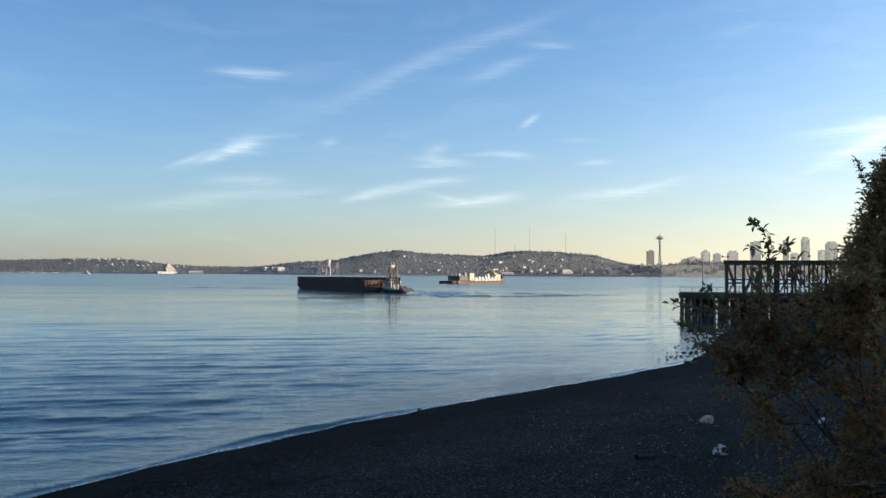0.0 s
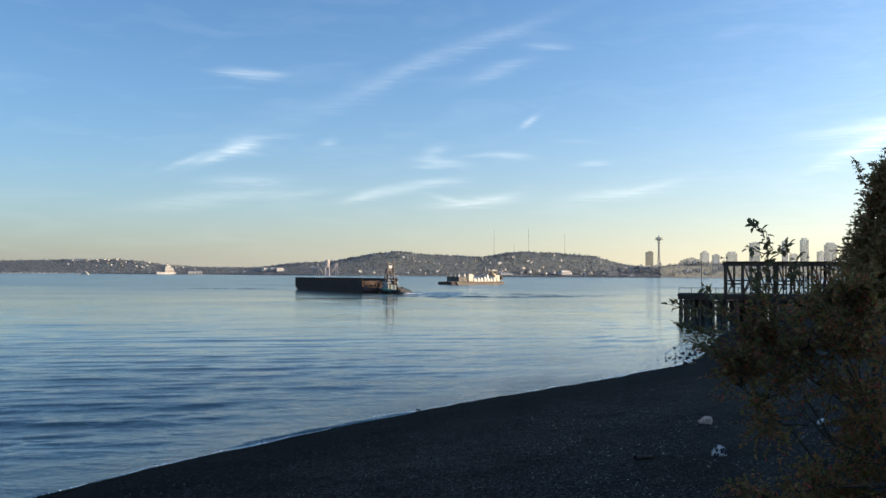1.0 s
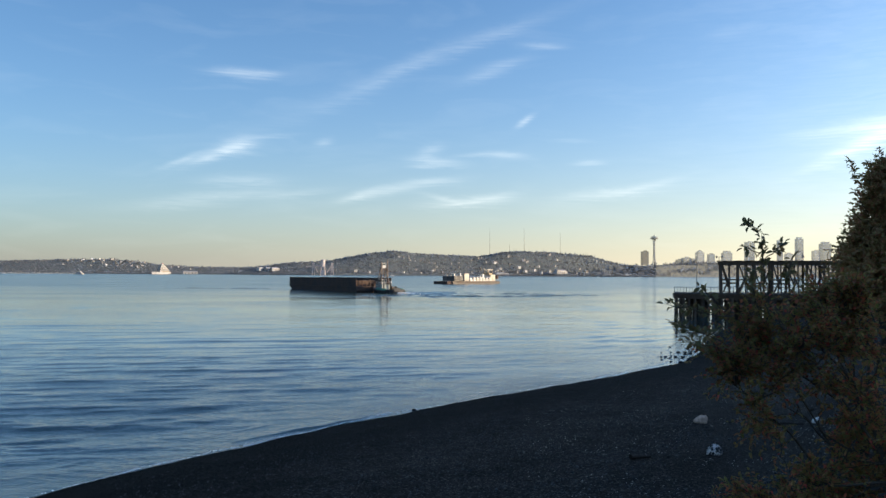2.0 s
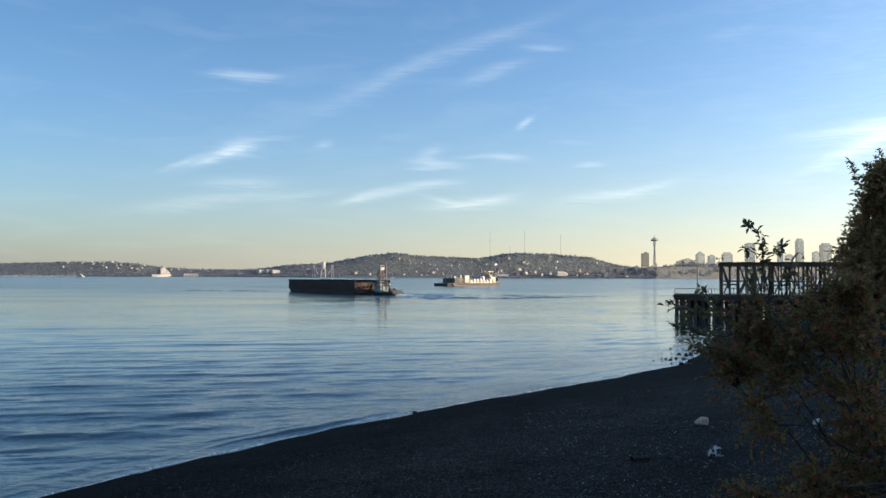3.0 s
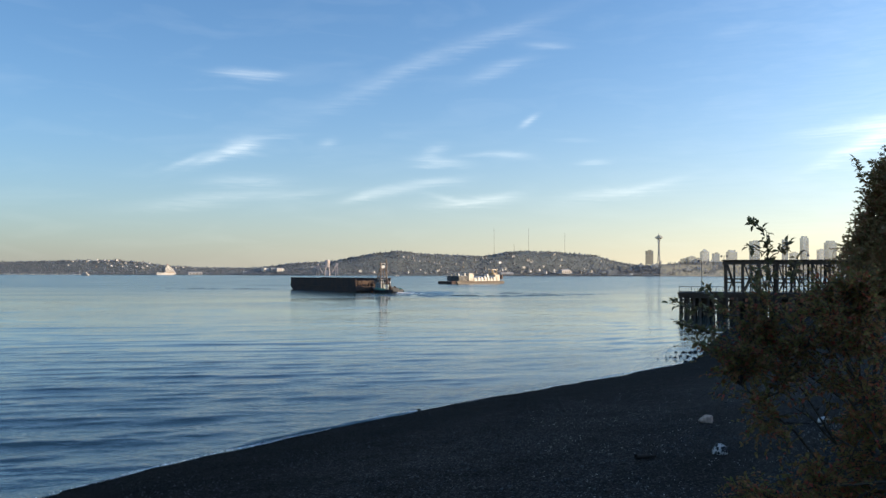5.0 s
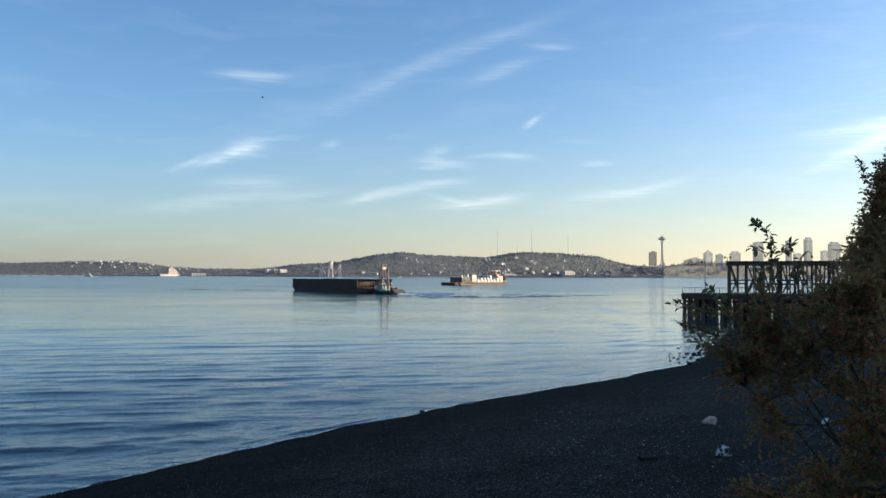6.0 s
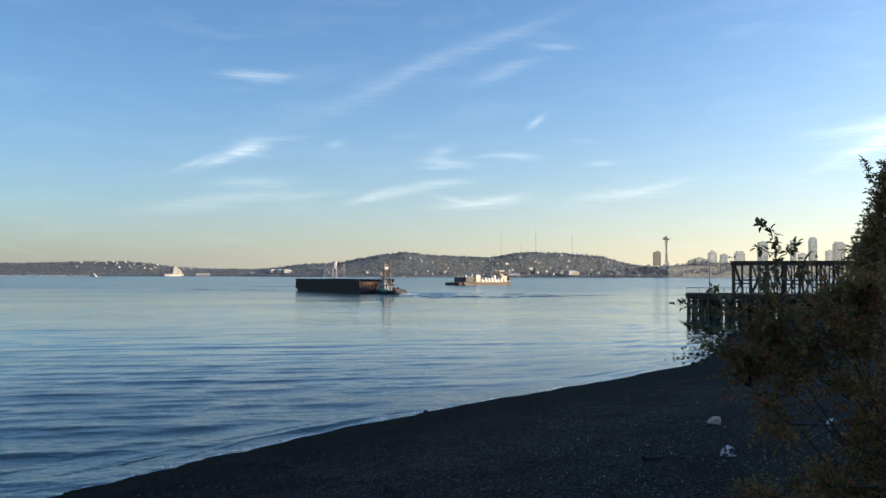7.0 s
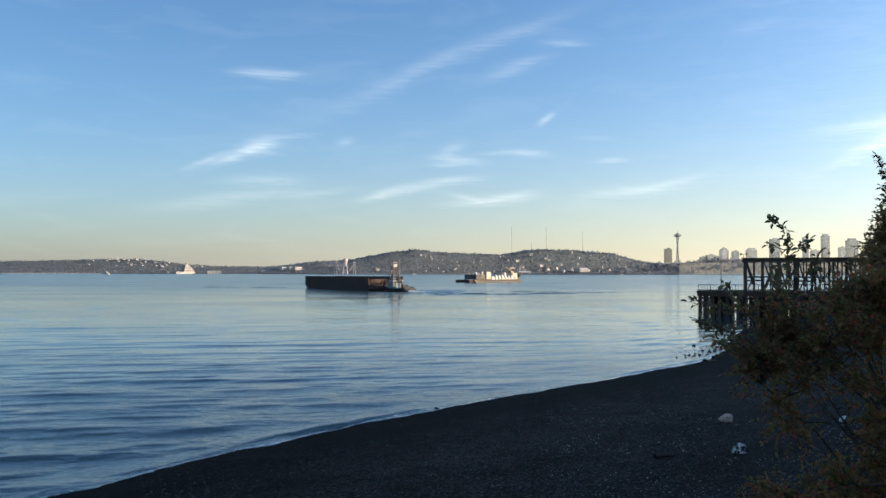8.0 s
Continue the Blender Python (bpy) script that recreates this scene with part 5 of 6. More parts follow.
def build_terminal():
    """The grain terminal: a round head house on legs, a gallery and two loading towers."""
    root = thing("grain_terminal", "pale sunlit grain terminal with silo tower", "terminal", Matrix.Translation(side(-0.139, 3900, -0.8)))
    bm = bmesh.new()
    rod(bm, (-2, 0, 40), (-2, 0, 72), 10.5, 10.5, 18)
    box(bm, -2, 0, 72, 12, 10, 3)
    part("head_house", bm, SILO, root)
    for sx in (-1, 1):
        for sy in (-1, 1):
            bm = bmesh.new()
            beam(bm, (-2 + sx * 10, sy * 8, 1), (-2 + sx * 7, sy * 5, 43), 3.6, 3.6)
            part("leg", bm, SILO, root)
    bm = bmesh.new()
    box(bm, -2, 0, 1, 16, 14, 24)
    part("base_house", bm, SILO, root)
    bm = bmesh.new()
    beam(bm, (-80, -4, 40), (-10, -4, 46), 5, 7)
    part("gallery", bm, SILO, root)
    for x, h in ((-46, 50), (42, 52)):
        for s in (-1, 1):
            bm = bmesh.new()
            beam(bm, (x + s * 6, -6, 1), (x + s * 2, -6, h), 3, 3)
            part("loader_leg", bm, SILO, root)
        bm = bmesh.new()
        box(bm, x, -6, h, 10, 8, 7)
        part("loader_cab", bm, SILO, root)
        bm = bmesh.new()
        beam(bm, (x, -6, h + 2), (x + (22 if x < 0 else -22), -10, 14), 3.4, 3.4)
        part("spout", bm, SILO, root)


def build_shed(across, away, wide, deep, high, turn, label, z=3.0):
    root = thing("warehouse", label, "warehouse", Matrix.Translation(side(across, away, z)) @ pose(0, 0, 0, 0, 0, turn), group="waterfront sheds")
    bm = bmesh.new()
    box(bm, 0, 0, -2, wide, deep, high + 2)
    part("wall", bm, SHIP_WHITE, root)
    bm = bmesh.new()
    a = [bm.verts.new(p) for p in ((-wide / 2, -deep / 2, high), (wide / 2, -deep / 2, high), (wide / 2, deep / 2, high), (-wide / 2, deep / 2, high), (-wide / 2, 0, high + 4), (wide / 2, 0, high + 4))]
    for f in ((0, 1, 5, 4), (2, 3, 4, 5), (1, 2, 5), (3, 0, 4)):
        bm.faces.new([a[k] for k in f])
    part("roof", bm, SHIP_WHITE, root)
    for i in range(4):
        bm = bmesh.new()
        box(bm, -wide * 0.36 + i * wide * 0.24, -deep / 2 - 0.1, 0, wide * 0.1, 0.3, high * 0.6)
        part("door", bm, FAR_GLASS, root)


def build_motor_yacht(across, away, turn, k, label):
    root = thing("motor_yacht", label, "boat", Matrix.Translation(side(across, away, 0)) @ pose(0, 0, 0, 0, 0, turn) @ Matrix.Scale(k, 4), group="small boats far off")
    bm = bmesh.new()
    hull(bm, 24, 6, -0.8, 2.4, 4, 0.6)
    part("hull", bm, SHIP_WHITE, root)
    bm = bmesh.new()
    box(bm, 0, -1, 2.4, 4.8, 14, 2.4)
    cab = part("cabin", bm, SHIP_WHITE, root, bevel=0.3)
    for s in (-1, 1):
        bm = bmesh.new()
        box(bm, s * 2.42, -1, 3.3, 0.08, 11, 0.8)
        part("window_band", bm, FAR_GLASS, cab)
    bm = bmesh.new()
    box(bm, 0, -1.5, 4.8, 3.8, 8, 2.0)
    part("flybridge", bm, SHIP_WHITE, root, bevel=0.3)
    bm = bmesh.new()
    rod(bm, (0, -1.5, 6.8), (0, -1.8, 10), 0.2, 0.1, 6)
    part("mast", bm, SHIP_WHITE, root)


# ---- plants ----
BARK = material("dark_bark", (0.085, 0.068, 0.05), 0.9, grain=30, stain=4, bump=0.5)
AUTUMN = [(0.21, 0.195, 0.05), (0.26, 0.19, 0.055), (0.22, 0.165, 0.05), (0.3, 0.18, 0.06), (0.42, 0.13, 0.07), (0.2, 0.205, 0.05), (0.28, 0.17, 0.055), (0.52, 0.09, 0.06), (0.19, 0.195, 0.05), (0.32, 0.17, 0.06), (0.22, 0.195, 0.05), (0.44, 0.15, 0.075), (0.21, 0.175, 0.05), (0.48, 0.29, 0.1)]
GREENS = [(0.37, 0.3, 0.11), (0.43, 0.3, 0.12), (0.4, 0.25, 0.11), (0.52, 0.23, 0.12), (0.36, 0.29, 0.1), (0.46, 0.23, 0.11)]
# darker greens paint in the backlit look of the single shoots
SPRAY_BACKLIT_GREENS = [(0.15, 0.14, 0.055), (0.18, 0.15, 0.06), (0.22, 0.14, 0.06), (0.16, 0.15, 0.055)]
LEAVES, LEAF_EACH = leaf_material("autumn_shrub_leaves", AUTUMN, 0.6, 0.55), leaf_material("backlit_shrub_leaf", SPRAY_BACKLIT_GREENS, 0.5, 0.45, True)
TREE_LEAVES, TREE_LEAF_EACH = leaf_material("dark_tree_leaves", GREENS, 0.6, 0.5), leaf_material("dark_tree_leaf", GREENS, 0.5, 0.35, True)


def tube(verts, faces, pts, radii, n=5):
    """Adds a bent tapered limb to a mesh's lists."""
    base = len(verts)
    for i, (p, r) in enumerate(zip(pts, radii)):
        d = Vector(pts[min(i + 1, len(pts) - 1)]) - Vector(pts[max(i - 1, 0)])
        q = d.to_track_quat("Z", "Y")
        for k in range(n):
            a = 6.2832 * k / n
            verts.append(tuple(Vector(p) + q @ Vector((r * math.cos(a), r * math.sin(a), 0))))
    for i in range(len(pts) - 1):
        for k in range(n):
            a, b = base + i * n + k, base + i * n + (k + 1) % n
            faces.append((a, b, b + n, a + n))


def leaf_shape(verts, faces, p, way, up, size):
    """Adds one leaf, folded along its rib and pointed, to a mesh's lists."""
    way = way.normalized()
    across = way.cross(up)
    if across.length < 1e-3:
        across = Vector((1, 0, 0))
    across.normalize()
    lift = across.cross(way)
    n = len(verts)
    w = size * 0.29
    for f, s, l in ((0, 0, 0), (0.32, 0.95, 0.12), (0.68, 0.75, 0.10), (1, 0, -0.08), (0.68, -0.75, 0.10), (0.32, -0.95, 0.12), (0.5, 0, 0.0)):
        verts.append(tuple(p + way * f * size + across * s * w + lift * l * size))
    for a, b in ((0, 1), (1, 2), (2, 3), (3, 4), (4, 5), (5, 0)):
        faces.append((n + a, n + b, n + 6))


def bend(a, b, rng, sag=0.15, steps=8, rise=0.35):
    """A bowed line from a to b that first climbs and then leans out."""
    a, b = Vector(a), Vector(b)
    mid = a.lerp(b, 0.5) + Vector((rng.uniform(-sag, sag), rng.uniform(-sag, sag), rise * (b - a).length * 0.4))
    out = []
    for i in range(steps + 1):
        t = i / steps
        p = a * (1 - t) ** 2 + mid * 2 * t * (1 - t) + b * t * t
        w = 0.02 if 0 < i < steps else 0
        out.append(p + Vector((rng.uniform(-w, w), rng.uniform(-w, w), rng.uniform(-w, w))))
    return out


def build_shrub(name, label, base, spread, masses, seed, leaf, twigs, per_twig, mat, each, thick=0.015, sprays=(), gaps=()):
    """A shrub: bowed limbs from the ground, twigs along them, leaves in pairs along the twigs."""
    rng = random.Random(seed)
    root = thing(name, label, "shrub")
    bv, bf, lv, lf = [], [], [], []
    ends = []
    for (cx, cy, cz), (rx, ry, rz), count in masses:
        for i in range(count):
            while True:
                p = Vector((rng.uniform(-1, 1), rng.uniform(-1, 1), rng.uniform(-1, 1)))
                if 0.2 < p.length < 1:
                    break
            ends.append(Vector((cx + p.x * rx, cy + p.y * ry, cz + p.z * rz)))
    singles = []
    limbs = []
    for n, end in enumerate(ends):
        if n % 8 == 0:  # a limb from the ground
            foot = Vector((base[0] + rng.uniform(-spread, spread), base[1] + rng.uniform(-spread, spread), 0))
            foot.z = float(ground_z(foot.x, foot.y)) - 0.05
            pts = [Vector(p) for p in bend(foot, end, rng)]
            limbs.append(pts)
            tube(bv, bf, pts, [1.3 * thick * (1 - 0.85 * i / 8) for i in range(9)])
    for n, end in enumerate(ends):
        if n % 8 == 0:
            pts = limbs[n // 8]
        else:  # a branch that leaves the nearest limb
            pts = min((p for limb in limbs for p in limb[2:8]), key=lambda p: (p - end).length + 0.5 * max(0, p.z - end.z + 0.2))
            pts = bend(pts, end, rng)
            tube(bv, bf, pts, [0.55 * thick * (1 - 0.8 * i / 8) for i in range(9)])
        for k in range(twigs):
            t = rng.uniform(0.66, 1.0) if n % 8 == 0 else rng.uniform(0.3, 1.0)
            i = min(int(t * 8), 7)
            p = Vector(pts[i]).lerp(Vector(pts[i + 1]), t * 8 - i)
            run = (Vector(pts[i + 1]) - Vector(pts[i])).normalized()
            way = (run * rng.uniform(0.2, 0.9) + Vector((rng.gauss(0, 0.6), rng.gauss(0, 0.6), rng.gauss(0.15, 0.5)))).normalized()
            length = rng.uniform(0.12, 0.36)
            if any(math.hypot(p.x - x, p.z - z) < r for x, z, r in gaps):
                continue
            tip = p + way * length + Vector((0, 0, -0.15 * length))
            tube(bv, bf, [p, p.lerp(tip, 0.5) + Vector((0, 0, 0.02)), tip], [0.004, 0.003, 0.0015], 3)
            m = max(3, int(per_twig * length / 0.25))
            for j in range(m):
                q = p.lerp(tip, (j + 0.6) / m)
                out = (way * 0.6 + Vector((rng.gauss(0, 0.7), rng.gauss(0, 0.7), rng.gauss(-0.1, 0.5)))).normalized()
                up = Vector((rng.gauss(0, 0.5), rng.gauss(0, 0.5), 1)).normalized()
                leaf_shape(lv, lf, q, out, up, rng.uniform(*leaf))
    for a, b in sprays:  # single shoots with large leaves in whorls
        a, b = Vector(a), Vector(b)
        length = (b - a).length
        pts = [a.lerp(b, i / 5) + Vector((rng.uniform(-0.015, 0.015), 0, rng.uniform(-0.015, 0.015))) for i in range(6)]
        tube(bv, bf, pts, [0.007, 0.006, 0.0055, 0.005, 0.004, 0.002], 5)
        run = (b - a).normalized()
        for k in range(max(3, int(length / 0.036))):
            t = 0.25 + 0.75 * (k + 0.5) / max(3, int(length / 0.036))
            p = a.lerp(b, t)
            for j in range(rng.randint(2, 4)):
                out = (run * rng.uniform(0.2, 0.8) + Vector((rng.gauss(0, 0.8), rng.gauss(0, 0.6), rng.gauss(0, 0.6)))).normalized()
                q = p + out * 0.02
                singles.append((q, out, Vector((rng.gauss(0, 0.6), -0.6, 1)).normalized(), rng.uniform(0.045, 0.085)))
    sheet("branch", bv, bf, BARK, root, smooth=True)
    tagged(sheet("leaves", lv, lf, mat, root), kind="stuff")
    shapes = []
    for k in range(4):
        v, f = [], []
        leaf_shape(v, f, Vector((0, 0, 0)), Vector((0, 1, 0)), Vector((0.1 * k, 0, 1)), 1.0)
        me = bpy.data.meshes.new("leaf")
        me.from_pydata(v, [], f)
        me.materials.append(each)
        shapes.append(me)
    for n, (q, out, up, size) in enumerate(singles):
        m = Matrix.Translation(q) @ out.to_track_quat("Y", "Z").to_matrix().to_4x4() @ pose(0, 0, 0, 0, rng.uniform(-60, 60)) @ Matrix.Scale(size, 4)
        shared("leaf", shapes[n % 4], root, m)
    return root


# ---- stones and driftwood ----
PALE = material("pale_stone", (0.66, 0.46, 0.33), 0.85, grain=9, stain=2.5, other=(0.34, 0.22, 0.16), bump=0.4)
MOTTLED = material("barnacled_stone", (0.6, 0.53, 0.47), 0.85, grain=16, stain=7, other=(0.03, 0.028, 0.027), bump=0.6, spread=(0.46, 0.5))
SHELL_WHITE = material("white_stone", (0.78, 0.72, 0.66), 0.8, grain=14, stain=4, other=(0.55, 0.5, 0.45), bump=0.4)
DARK_STONE = material("wet_dark_stone", (0.024, 0.023, 0.022), 0.86, grain=8, stain=2, bump=0.4, random_piece=0.4)
PEBBLE = material("beach_pebbles", (0.062, 0.062, 0.06), 0.9, grain=30, stain=6, random_piece=0.75, island=True, bump=0)
PALE_PEBBLE = material("pale_pebbles", (0.42, 0.385, 0.345), 0.85, grain=30, stain=6, random_piece=0.6, island=True, bump=0)
DRIFT = material("driftwood", (0.05, 0.04, 0.032), 0.85, grain=14, stain=3, bump=0.5)


def stone(name, label, x, y, size, mat, seed, sink=0.25, squash=(1, 0.8, 0.7), group="", turn=0, wedge=0.0):
    bm = bmesh.new()
    bmesh.ops.create_icosphere(bm, subdivisions=3, radius=0.5)
    for v in bm.verts:
        n = noise.noise(v.co * 2.2 + Vector((seed, 0, 0))) * 0.28 + noise.noise(v.co * 6 + Vector((0, seed, 0))) * 0.08
        v.co *= 1 + n
        taper = 1 + wedge * v.co.x
        v.co = Vector((v.co.x * squash[0], v.co.y * squash[1] * taper, v.co.z * squash[2] * taper)) * size
    ob = part(name, bm, mat)
    ob.data.shade_smooth()
    ob.matrix_basis = pose(x, y, float(ground_z(x, y)) + size * squash[2] * (0.5 - sink), 0, 0, turn)
    return tagged(ob, label, "stone", group)


def build_pebbles():
    """Loose pebbles over the beach, as one scatter of small stones, thicker in drifts."""
    rng = np.random.RandomState(6)
    v0, f0 = ico()
    want = 15000
    u = rng.rand(90000)
    y = 15 + 50 * u ** 1.6
    x = rng.uniform(-0.42, 0.62, 90000) * y + 1.0
    s = shore_distance(x, y)
    z = ground_z(x, y)
    verts, faces = [], []
    for x, y, s, z in zip(x, y, s, z):
        if s < 1.2 or s > 25 or len(verts) == want:
            continue
        patch = noise.noise((x * 0.3, y * 0.2, 2)) + 0.5 * noise.noise((x * 1.1, y * 0.9, 5))
        if rng.rand() > (0.4 + 0.8 * patch) * min(1, 0.15 + s / 12):
            continue
        r = 0.5 * rng.uniform(0.02, 0.055) * (2.0 if rng.rand() < 0.03 else 1)
        t = v0 * (1 + rng.uniform(-0.2, 0.2, (12, 1))) * (r * 1.3, r, r * 0.7)
        a = rng.uniform(0, 6.28)
        t = np.stack([t[:, 0] * math.cos(a) - t[:, 1] * math.sin(a), t[:, 0] * math.sin(a) + t[:, 1] * math.cos(a), t[:, 2]], -1)
        n = len(verts) * 12
        lift = 0.045 * noise.noise((x * 1.3, y * 1.3, 0)) * min(1, max(0.1, s / 8)) if y > 8 else 0
        verts.append(t + (x, y, z + lift + r * 0.25))
        faces.append(f0 + n)
    ob = sheet("pebbles", np.concatenate(verts).tolist(), np.concatenate(faces).tolist(), PEBBLE)
    return tagged(ob, "loose grey pebbles on the beach", "pebbles", kind="stuff")


def build_pale_pebbles():
    """Shell bits and pale pebbles that catch the light among the grey ones."""
    rng = np.random.RandomState(16)
    v0, f0 = ico()
    verts, faces = [], []
    while len(verts) < 1600:
        y = 16 + 32 * rng.rand() ** 1.3
        x = rng.uniform(0.1, 0.6) * y
        if not 6 < float(shore_distance(x, y)) < 24 or noise.noise((x * 0.4, y * 0.3, 8)) < -0.05:
            continue
        r = 0.5 * rng.uniform(0.012, 0.034)
        t = v0 * (1 + rng.uniform(-0.25, 0.25, (12, 1))) * (r * rng.uniform(1, 1.8), r, r * 0.6)
        verts.append(t + (x, y, float(ground_z(x, y)) + 0.03 + r * 0.2))
        faces.append(f0 + (len(verts) - 1) * 12)
    ob = sheet("pale_pebbles", np.concatenate(verts).tolist(), np.concatenate(faces).tolist(), PALE_PEBBLE)
    return tagged(ob, "pale pebbles and shell bits on the beach", "pebbles", kind="stuff")


def build_stick(x, y, turn, length, thick):
    """A crooked piece of driftwood."""
    rng = random.Random(int(x * 100))
    v, f = [], []
    n = 7
    pts = [Vector(((i / (n - 1) - 0.5) * length, rng.uniform(-0.04, 0.04) * length, thick * 0.6 + rng.uniform(0, 0.02))) for i in range(n)]
    tube(v, f, pts, [thick * (1 - 0.5 * i / n) for i in range(n)], 7)
    tube(v, f, [pts[3], pts[3] + Vector((0.1 * length, 0.16 * length, 0.05))], [thick * 0.5, thick * 0.25], 5)
    ob = sheet("driftwood", v, f, DRIFT, smooth=True)
    ob.matrix_basis = pose(x, y, float(ground_z(x, y)) + 0.02, 0, 0, turn)
    return tagged(ob, "dark crooked driftwood stick on gravel", "driftwood", "driftwood on the beach")


# ---- the place ----
build_ground()
water = build_water()
build_pebbles()
build_pale_pebbles()
for x, y, turn, length, thick in ((6.08, 25.2, 14, 0.66, 0.075), (4.2, 21.3, 60, 0.5, 0.03), (10.9, 27.4, 30, 0.6, 0.035), (12.6, 29.8, -10, 0.8, 0.04)):
    build_stick(x, y, turn, length, thick)
stone("stone", "pale rounded stone lying on dark gravel", 9.95, 31.8, 0.54, PALE, 11.7, squash=(1, 0.6, 0.72), turn=-5, wedge=1.1)
stone("stone", "white barnacled boulder on dark gravel", 8.26, 25.08, 0.48, MOTTLED, 8.1, squash=(0.85, 0.8, 0.85))
stone("stone", "small white stone seen under the shrub", 13.52, 29.85, 0.4, SHELL_WHITE, 5.2, squash=(1, 0.7, 0.6))
stone("stone", "small dark rock awash at the water's edge", -1.3, 44.9, 0.24, DARK_STONE, 6.2, squash=(1.1, 0.7, 0.6))
rng = random.Random(31)
for i in range(75):
    u = rng.random()
    x0, y0 = 19.6 + 8.2 * u, 70.5 + 18 * u
    out = abs(rng.gauss(0, 1.5)) if i % 2 else rng.gauss(0, 0.5)
    x, y = x0 - 0.8 * out + rng.gauss(0, 0.4), y0 + 0.5 * out + rng.gauss(0, 0.8)
    size = rng.uniform(0.1, 0.3) if i % 4 else rng.uniform(0.28, 0.46)
    ob = stone("shore_rock", "dark wet rock awash by the gravel point", x, y, size, DARK_STONE, i * 1.7, squash=(1, 0.8, 0.55), group="rocks at the point", turn=rng.uniform(0, 180))
    ob.location.z = max(ob.location.z, -0.02)

barge = build_scow()
tug = build_tug()
wake = build_wake()
deck_barge = build_deck_barge()
deck_barge.matrix_basis = Matrix.Translation((23.5, 652, 0)) @ pose(0, 0, 0, 0, 0, 144.5) @ Matrix.Diagonal((1.15, 1.3, 1.15, 1))

build_pier()
build_rail(PIER_X0 + 0.2, 49.2, PIER_Y + 0.15, "thin iron railing along the pier edge")
build_rail(49.6, 80, PIER_Y + 8.5, "thin iron railing behind the trestle")
build_trestle()
build_lamp_post(45.3, PIER_Y + 1.2, DECK_Z, 5.6, "slim dark lamp post on the pier")
build_lamp_post(49.2, PIER_Y + 10.0, DECK_Z, 6.6, "slim double-headed lamp post behind the trestle", (-0.45, 0.55))
build_gooseneck(61.5, PIER_Y + 0.9, 9.98)
build_gooseneck(66.4, PIER_Y + 0.9, 9.98)

build_shrub("shrub", "dark autumn shrub with green and reddish leaves", (4.7, 8.2), 0.5,
            [((3.68, 8.1, 6.96), (0.45, 0.6, 0.28), 17), ((4.1, 8.2, 6.75), (0.45, 0.6, 0.6), 30), ((3.32, 8.1, 6.64), (0.46, 0.5, 0.28), 20), ((2.85, 8.1, 6.64), (0.26, 0.3, 0.14), 8), ((2.8, 8.0, 6.45), (0.2, 0.3, 0.12), 6),
             ((3.5, 8.0, 6.15), (0.42, 0.5, 0.38), 15), ((4.05, 8.0, 5.85), (0.4, 0.6, 0.6), 34), ((3.3, 7.7, 5.22), (0.75, 0.5, 0.2), 26), ((2.78, 7.6, 5.15), (0.3, 0.4, 0.1), 9), ((3.12, 7.9, 5.95), (0.2, 0.3, 0.22), 7), ((3.72, 8.1, 7.24), (0.34, 0.4, 0.12), 6), ((3.14, 8.1, 7.12), (0.3, 0.3, 0.16), 4), ((2.72, 8.05, 6.96), (0.32, 0.3, 0.14), 2), ((3.5, 7.8, 5.55), (0.3, 0.4, 0.2), 8)],
            3, (0.031, 0.06), 10, 13, LEAVES, LEAF_EACH, gaps=[(3.55, 5.72, 0.17), (3.3, 5.62, 0.15), (4.0, 6.42, 0.13), (3.62, 5.9, 0.34), (4.2, 6.35, 0.1)],
            sprays=[((3.16, 8.0, 7.05), (3.09, 8.0, 7.74)), ((3.11, 8.0, 7.52), (2.93, 8.0, 7.58)), ((3.12, 8.0, 7.45), (3.32, 8.0, 7.62)), ((3.09, 8.0, 7.68), (2.95, 8.0, 7.83)), ((3.05, 8.0, 7.0), (2.98, 8.0, 7.36)), ((3.3, 8.0, 7.1), (3.4, 8.0, 7.48)),
                    ((2.8, 8.0, 6.9), (2.16, 8.0, 7.03)), ((2.7, 8.0, 6.68), (2.22, 8.0, 6.86)), ((2.78, 8.0, 6.74), (2.36, 8.0, 6.77)), ((2.7, 8.0, 6.6), (2.42, 8.0, 6.66)), ((2.75, 8.0, 6.95), (2.5, 8.0, 7.19))])
build_shrub("tall_shrub", "tall dark leafy shrub against the sky", (7.0, 12.2), 0.6,
            [((6.36, 12.0, 7.5), (0.54, 0.8, 0.62), 76), ((6.72, 12.0, 8.1), (0.62, 0.6, 0.9), 92), ((6.62, 12.0, 8.6), (0.32, 0.4, 0.45), 45)],
            7, (0.04, 0.07), 26, 20, TREE_LEAVES, TREE_LEAF_EACH, thick=0.03,
            sprays=[((6.35, 12.0, 8.2), (6.02, 12.0, 8.75)), ((6.05, 12.0, 8.7), (5.92, 12.0, 9.0)), ((6.4, 12.0, 8.4), (6.2, 12.0, 8.95)), ((6.45, 12.0, 8.6), (6.36, 12.0, 9.15)), ((6.2, 12.0, 8.2), (6.0, 12.0, 8.55)), ((6.3, 12.0, 7.9), (6.0, 12.0, 8.2))])

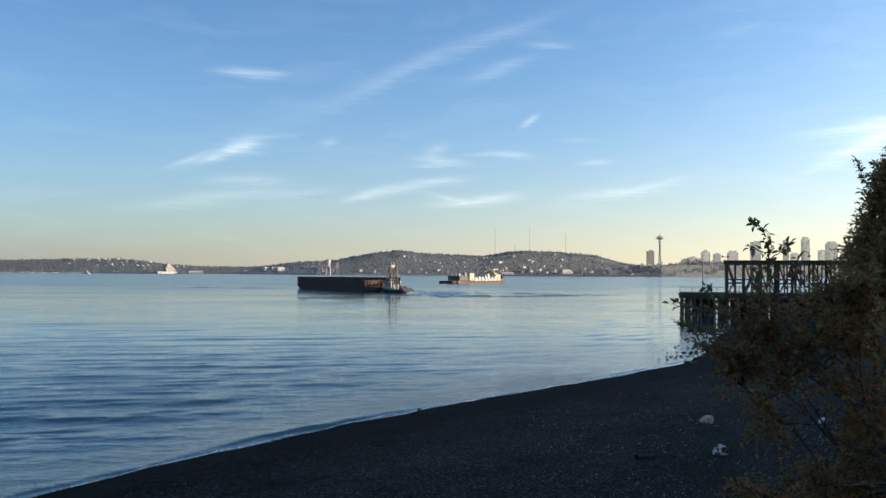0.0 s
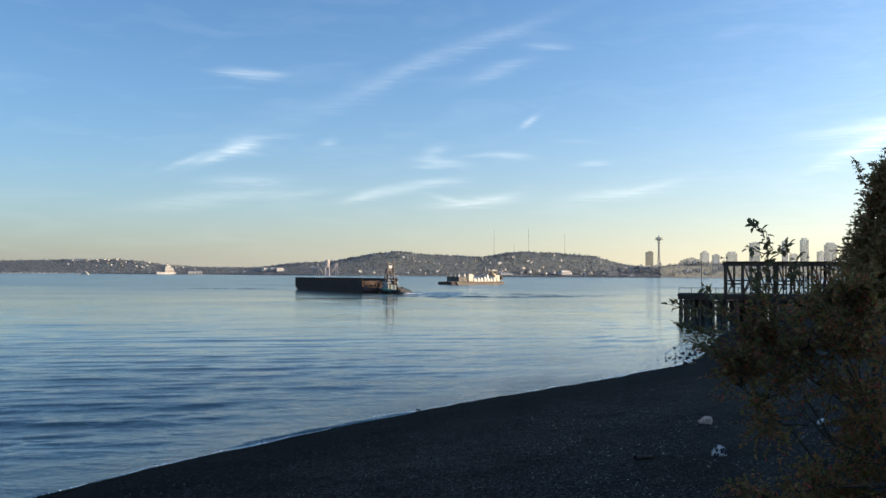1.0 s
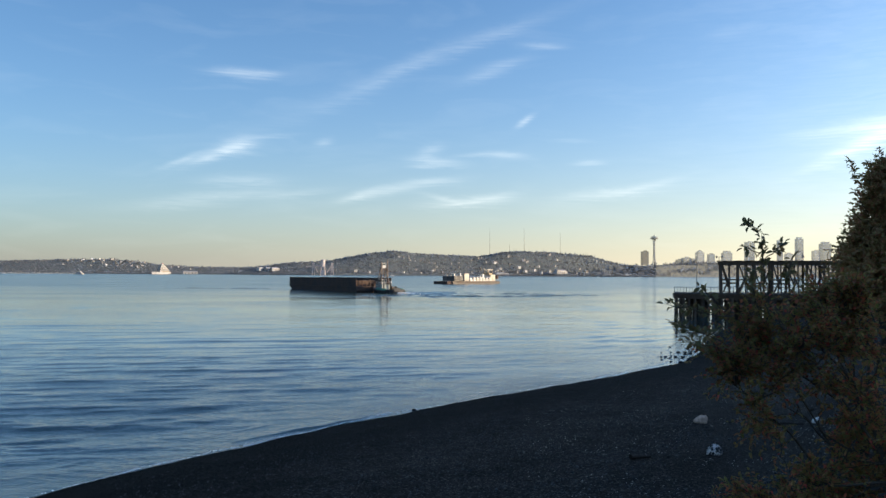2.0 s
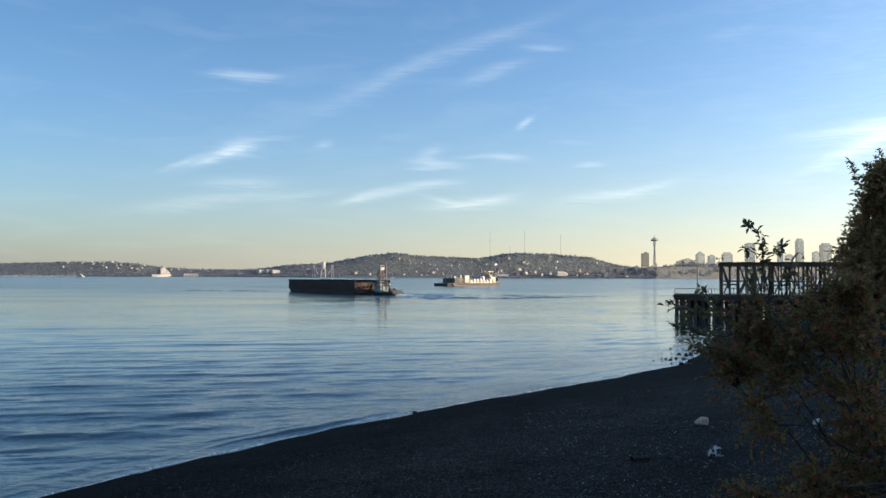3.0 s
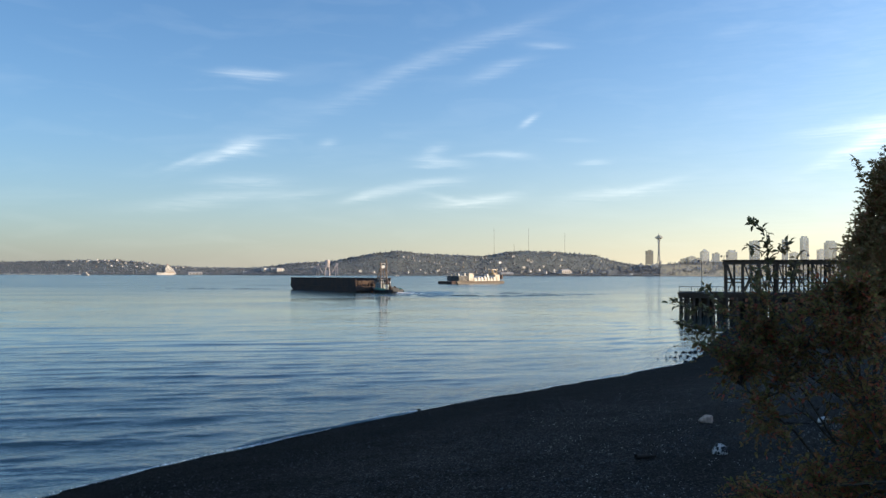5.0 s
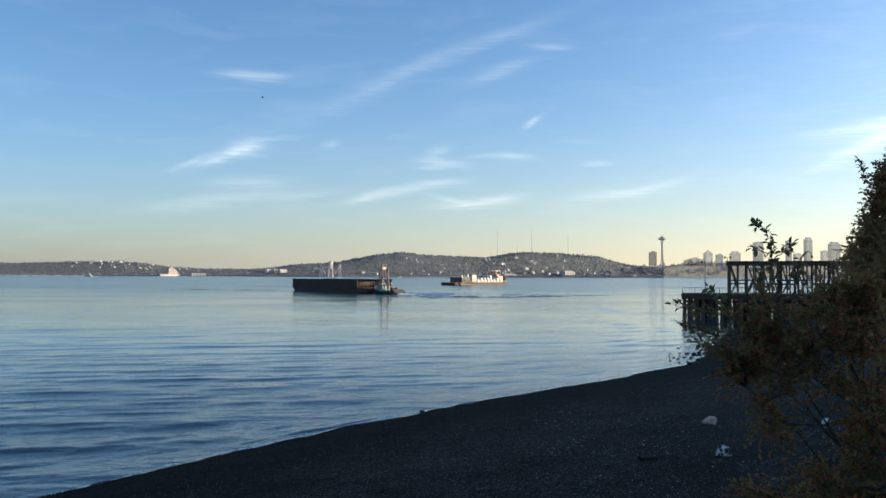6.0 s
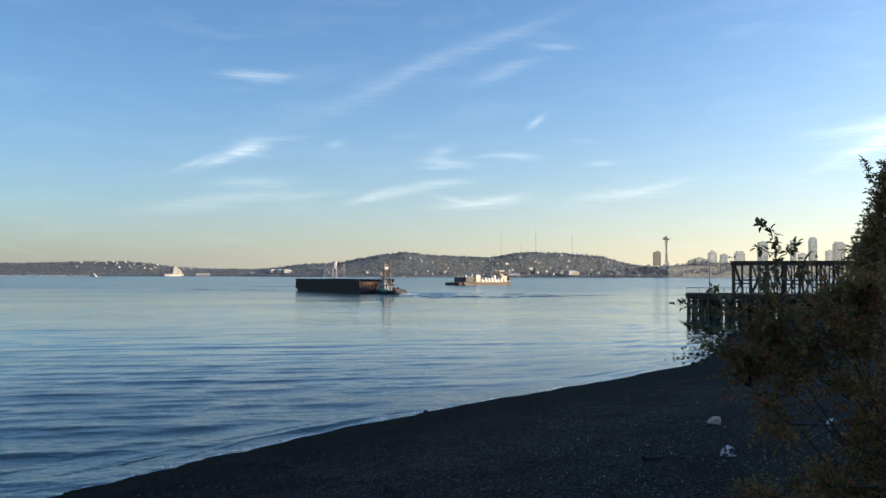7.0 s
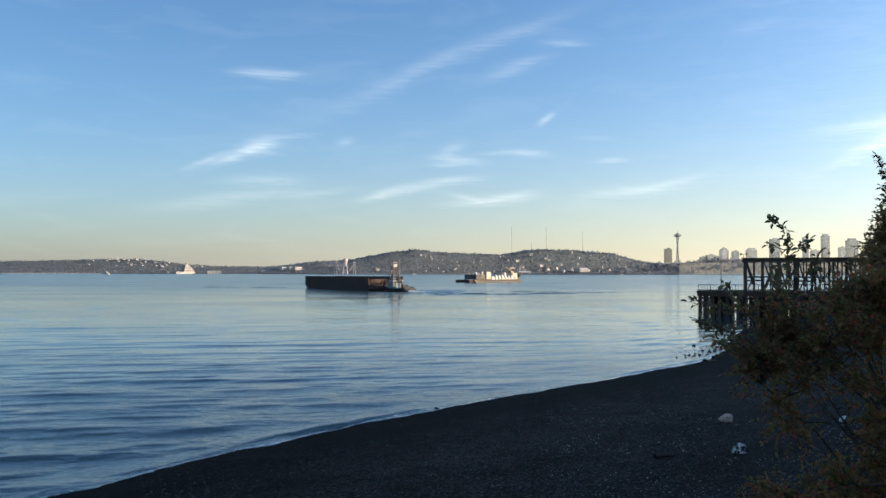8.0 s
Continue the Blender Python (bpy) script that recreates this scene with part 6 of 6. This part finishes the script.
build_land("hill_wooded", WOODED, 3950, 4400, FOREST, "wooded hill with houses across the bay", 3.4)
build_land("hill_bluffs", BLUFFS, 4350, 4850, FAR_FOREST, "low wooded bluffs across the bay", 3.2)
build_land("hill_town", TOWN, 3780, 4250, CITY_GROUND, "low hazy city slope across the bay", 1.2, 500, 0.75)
build_woods(WOODED, 3950, 4400, 8500, HAZY_CONIFER, "far trees that clothe the hill to its crest", 2, (4, 10), -1.0, 0.1)
build_woods(BLUFFS, 4350, 4850, 7500, HAZY_CONIFER, "far trees that clothe the bluffs to their crest", 3, (4, 10), -1.0, 0.1)
build_woods(TOWN, 3780, 4250, 2400, HAZY_CITY_TREES, "hazy trees among the city blocks", 4, (5, 11), -1.0, 0.12)
build_houses()
build_city()
build_needle()
build_mast(0.0604, 4380, 108, 250)
build_mast(0.1018, 4380, 124, 252)
build_mast(0.1452, 4380, 118, 228)
build_mast(0.0842, 4380, 118, 166)
build_cruise_ship()
build_terminal()
for across, wide in ((-0.2143, 28), (-0.2058, 24), (-0.1972, 40)):
    build_shed(across, 4110, wide, 24, 12, 42, "white waterfront shed on the far shore", 21)
build_shed(-0.298, 4330, 70, 30, 9, 20, "low white waterfront shed", 4)
build_shed(-0.237, 4330, 30, 20, 9, 20, "small white waterfront shed", 8)
build_shed(0.075, 3940, 60, 30, 10, 15, "low pale waterfront shed", 3)
build_shed(0.145, 3940, 50, 25, 14, 30, "low pale waterfront shed", 14)
breakwater = bmesh.new()
for i in range(60):
    box(breakwater, -2420 + i * 9.2, 4335 + 4 * math.sin(i), -2, 9.4, 8, 6.5 + 1.5 * math.sin(i * 1.9))
tagged(part("breakwater", breakwater, HOUSE_WALL), "pale far breakwater along the bluffs", "breakwater", kind="structure")
build_motor_yacht(-0.4315, 2900, 72, 1.6, "white motor yacht far out on the water")
build_motor_yacht(-0.056, 2900, 100, 0.7, "small white boat far out on the water")
build_motor_yacht(0.191, 3000, 80, 0.6, "small white boat far out on the water")

breakers = [build_breaker(1, 4, 94, 0.14, 0.4), build_breaker(2, 20, 74, 0.07, 2.3), build_breaker(3, 76, 28, 0.15, 1.4), build_breaker(4, 80, 24, 0.12, 3.0)]
foam_glint_line = build_foam_glint_line(12, 84)


def build_insect():
    """A small flying insect that crosses before the camera."""
    root = thing("flying_insect", "small dark flying insect in the air", "insect")
    bm = bmesh.new()
    bmesh.ops.create_icosphere(bm, subdivisions=2, radius=1)
    bmesh.ops.scale(bm, vec=(0.0055, 0.0022, 0.0022), verts=bm.verts[:])
    part("body", bm, RUBBER, root)
    for s in (-1, 1):
        bm = bmesh.new()
        bmesh.ops.create_icosphere(bm, subdivisions=2, radius=1)
        bmesh.ops.scale(bm, vec=(0.002, 0.005, 0.0004), verts=bm.verts[:])
        bmesh.ops.transform(bm, matrix=pose(0.001, s * 0.005, 0.003, s * 35), verts=bm.verts[:])
        part("wing", bm, RUBBER, root)
    return root


insect = build_insect()


# ---- what moves ----
def motions():
    walk(water, [(t, pose(0.16 * 1.1 * (t - 4), -1.1 * (t - 4), 0)) for t in (0.0, 4.0, 8.0)])
    a = radians(BARGE_TURN)
    way = Vector((-math.sin(a), math.cos(a), 0))
    for ob, at, turn in ((barge, BARGE_AT, BARGE_TURN), (tug, Vector((-22.1, 326.4, 0)), BARGE_TURN), (wake, Vector((-16.6, 318.2, 0)), 0)):
        walk(ob, [(t, Matrix.Translation(at + way * 1.57 * (t - 4.5)) @ pose(0, 0, 0, 0, 0, turn)) for t in (0.0, 4.5, 8.0)])
    rows = [(0.0, 9.0, 6.9), (5.0, 2.94, 7.2), (5.8, -0.13, 7.96), (5.9, -0.51, 8.06), (6.0, -0.893, 8.158), (6.1, -1.28, 8.255), (6.3, -2.05, 8.45), (8.0, -8.5, 9.6)]
    walk(insect, [(t, pose(x, 4.0, z, 0, 14, 180)) for t, x, z in rows])
    for k, ob in enumerate(breakers):
        rows = []
        for i in range(17):
            t = i * 0.5
            ph = (t / 4.0 + k * 0.27) * 6.2832
            rows.append((t, pose(0.5 * math.sin(ph) * 0.82, -0.5 * math.sin(ph) * 0.57, 0.035 * math.cos(ph) - 0.02)))
        walk(ob, rows)
    walk(foam_glint_line, [(i * 0.5, pose(0.1 * math.sin(i * 0.8 + 0.5) * 0.82, -0.1 * math.sin(i * 0.8 + 0.5) * 0.57, 0.008 * math.sin(i * 0.8 + 0.5))) for i in range(17)])


motions()
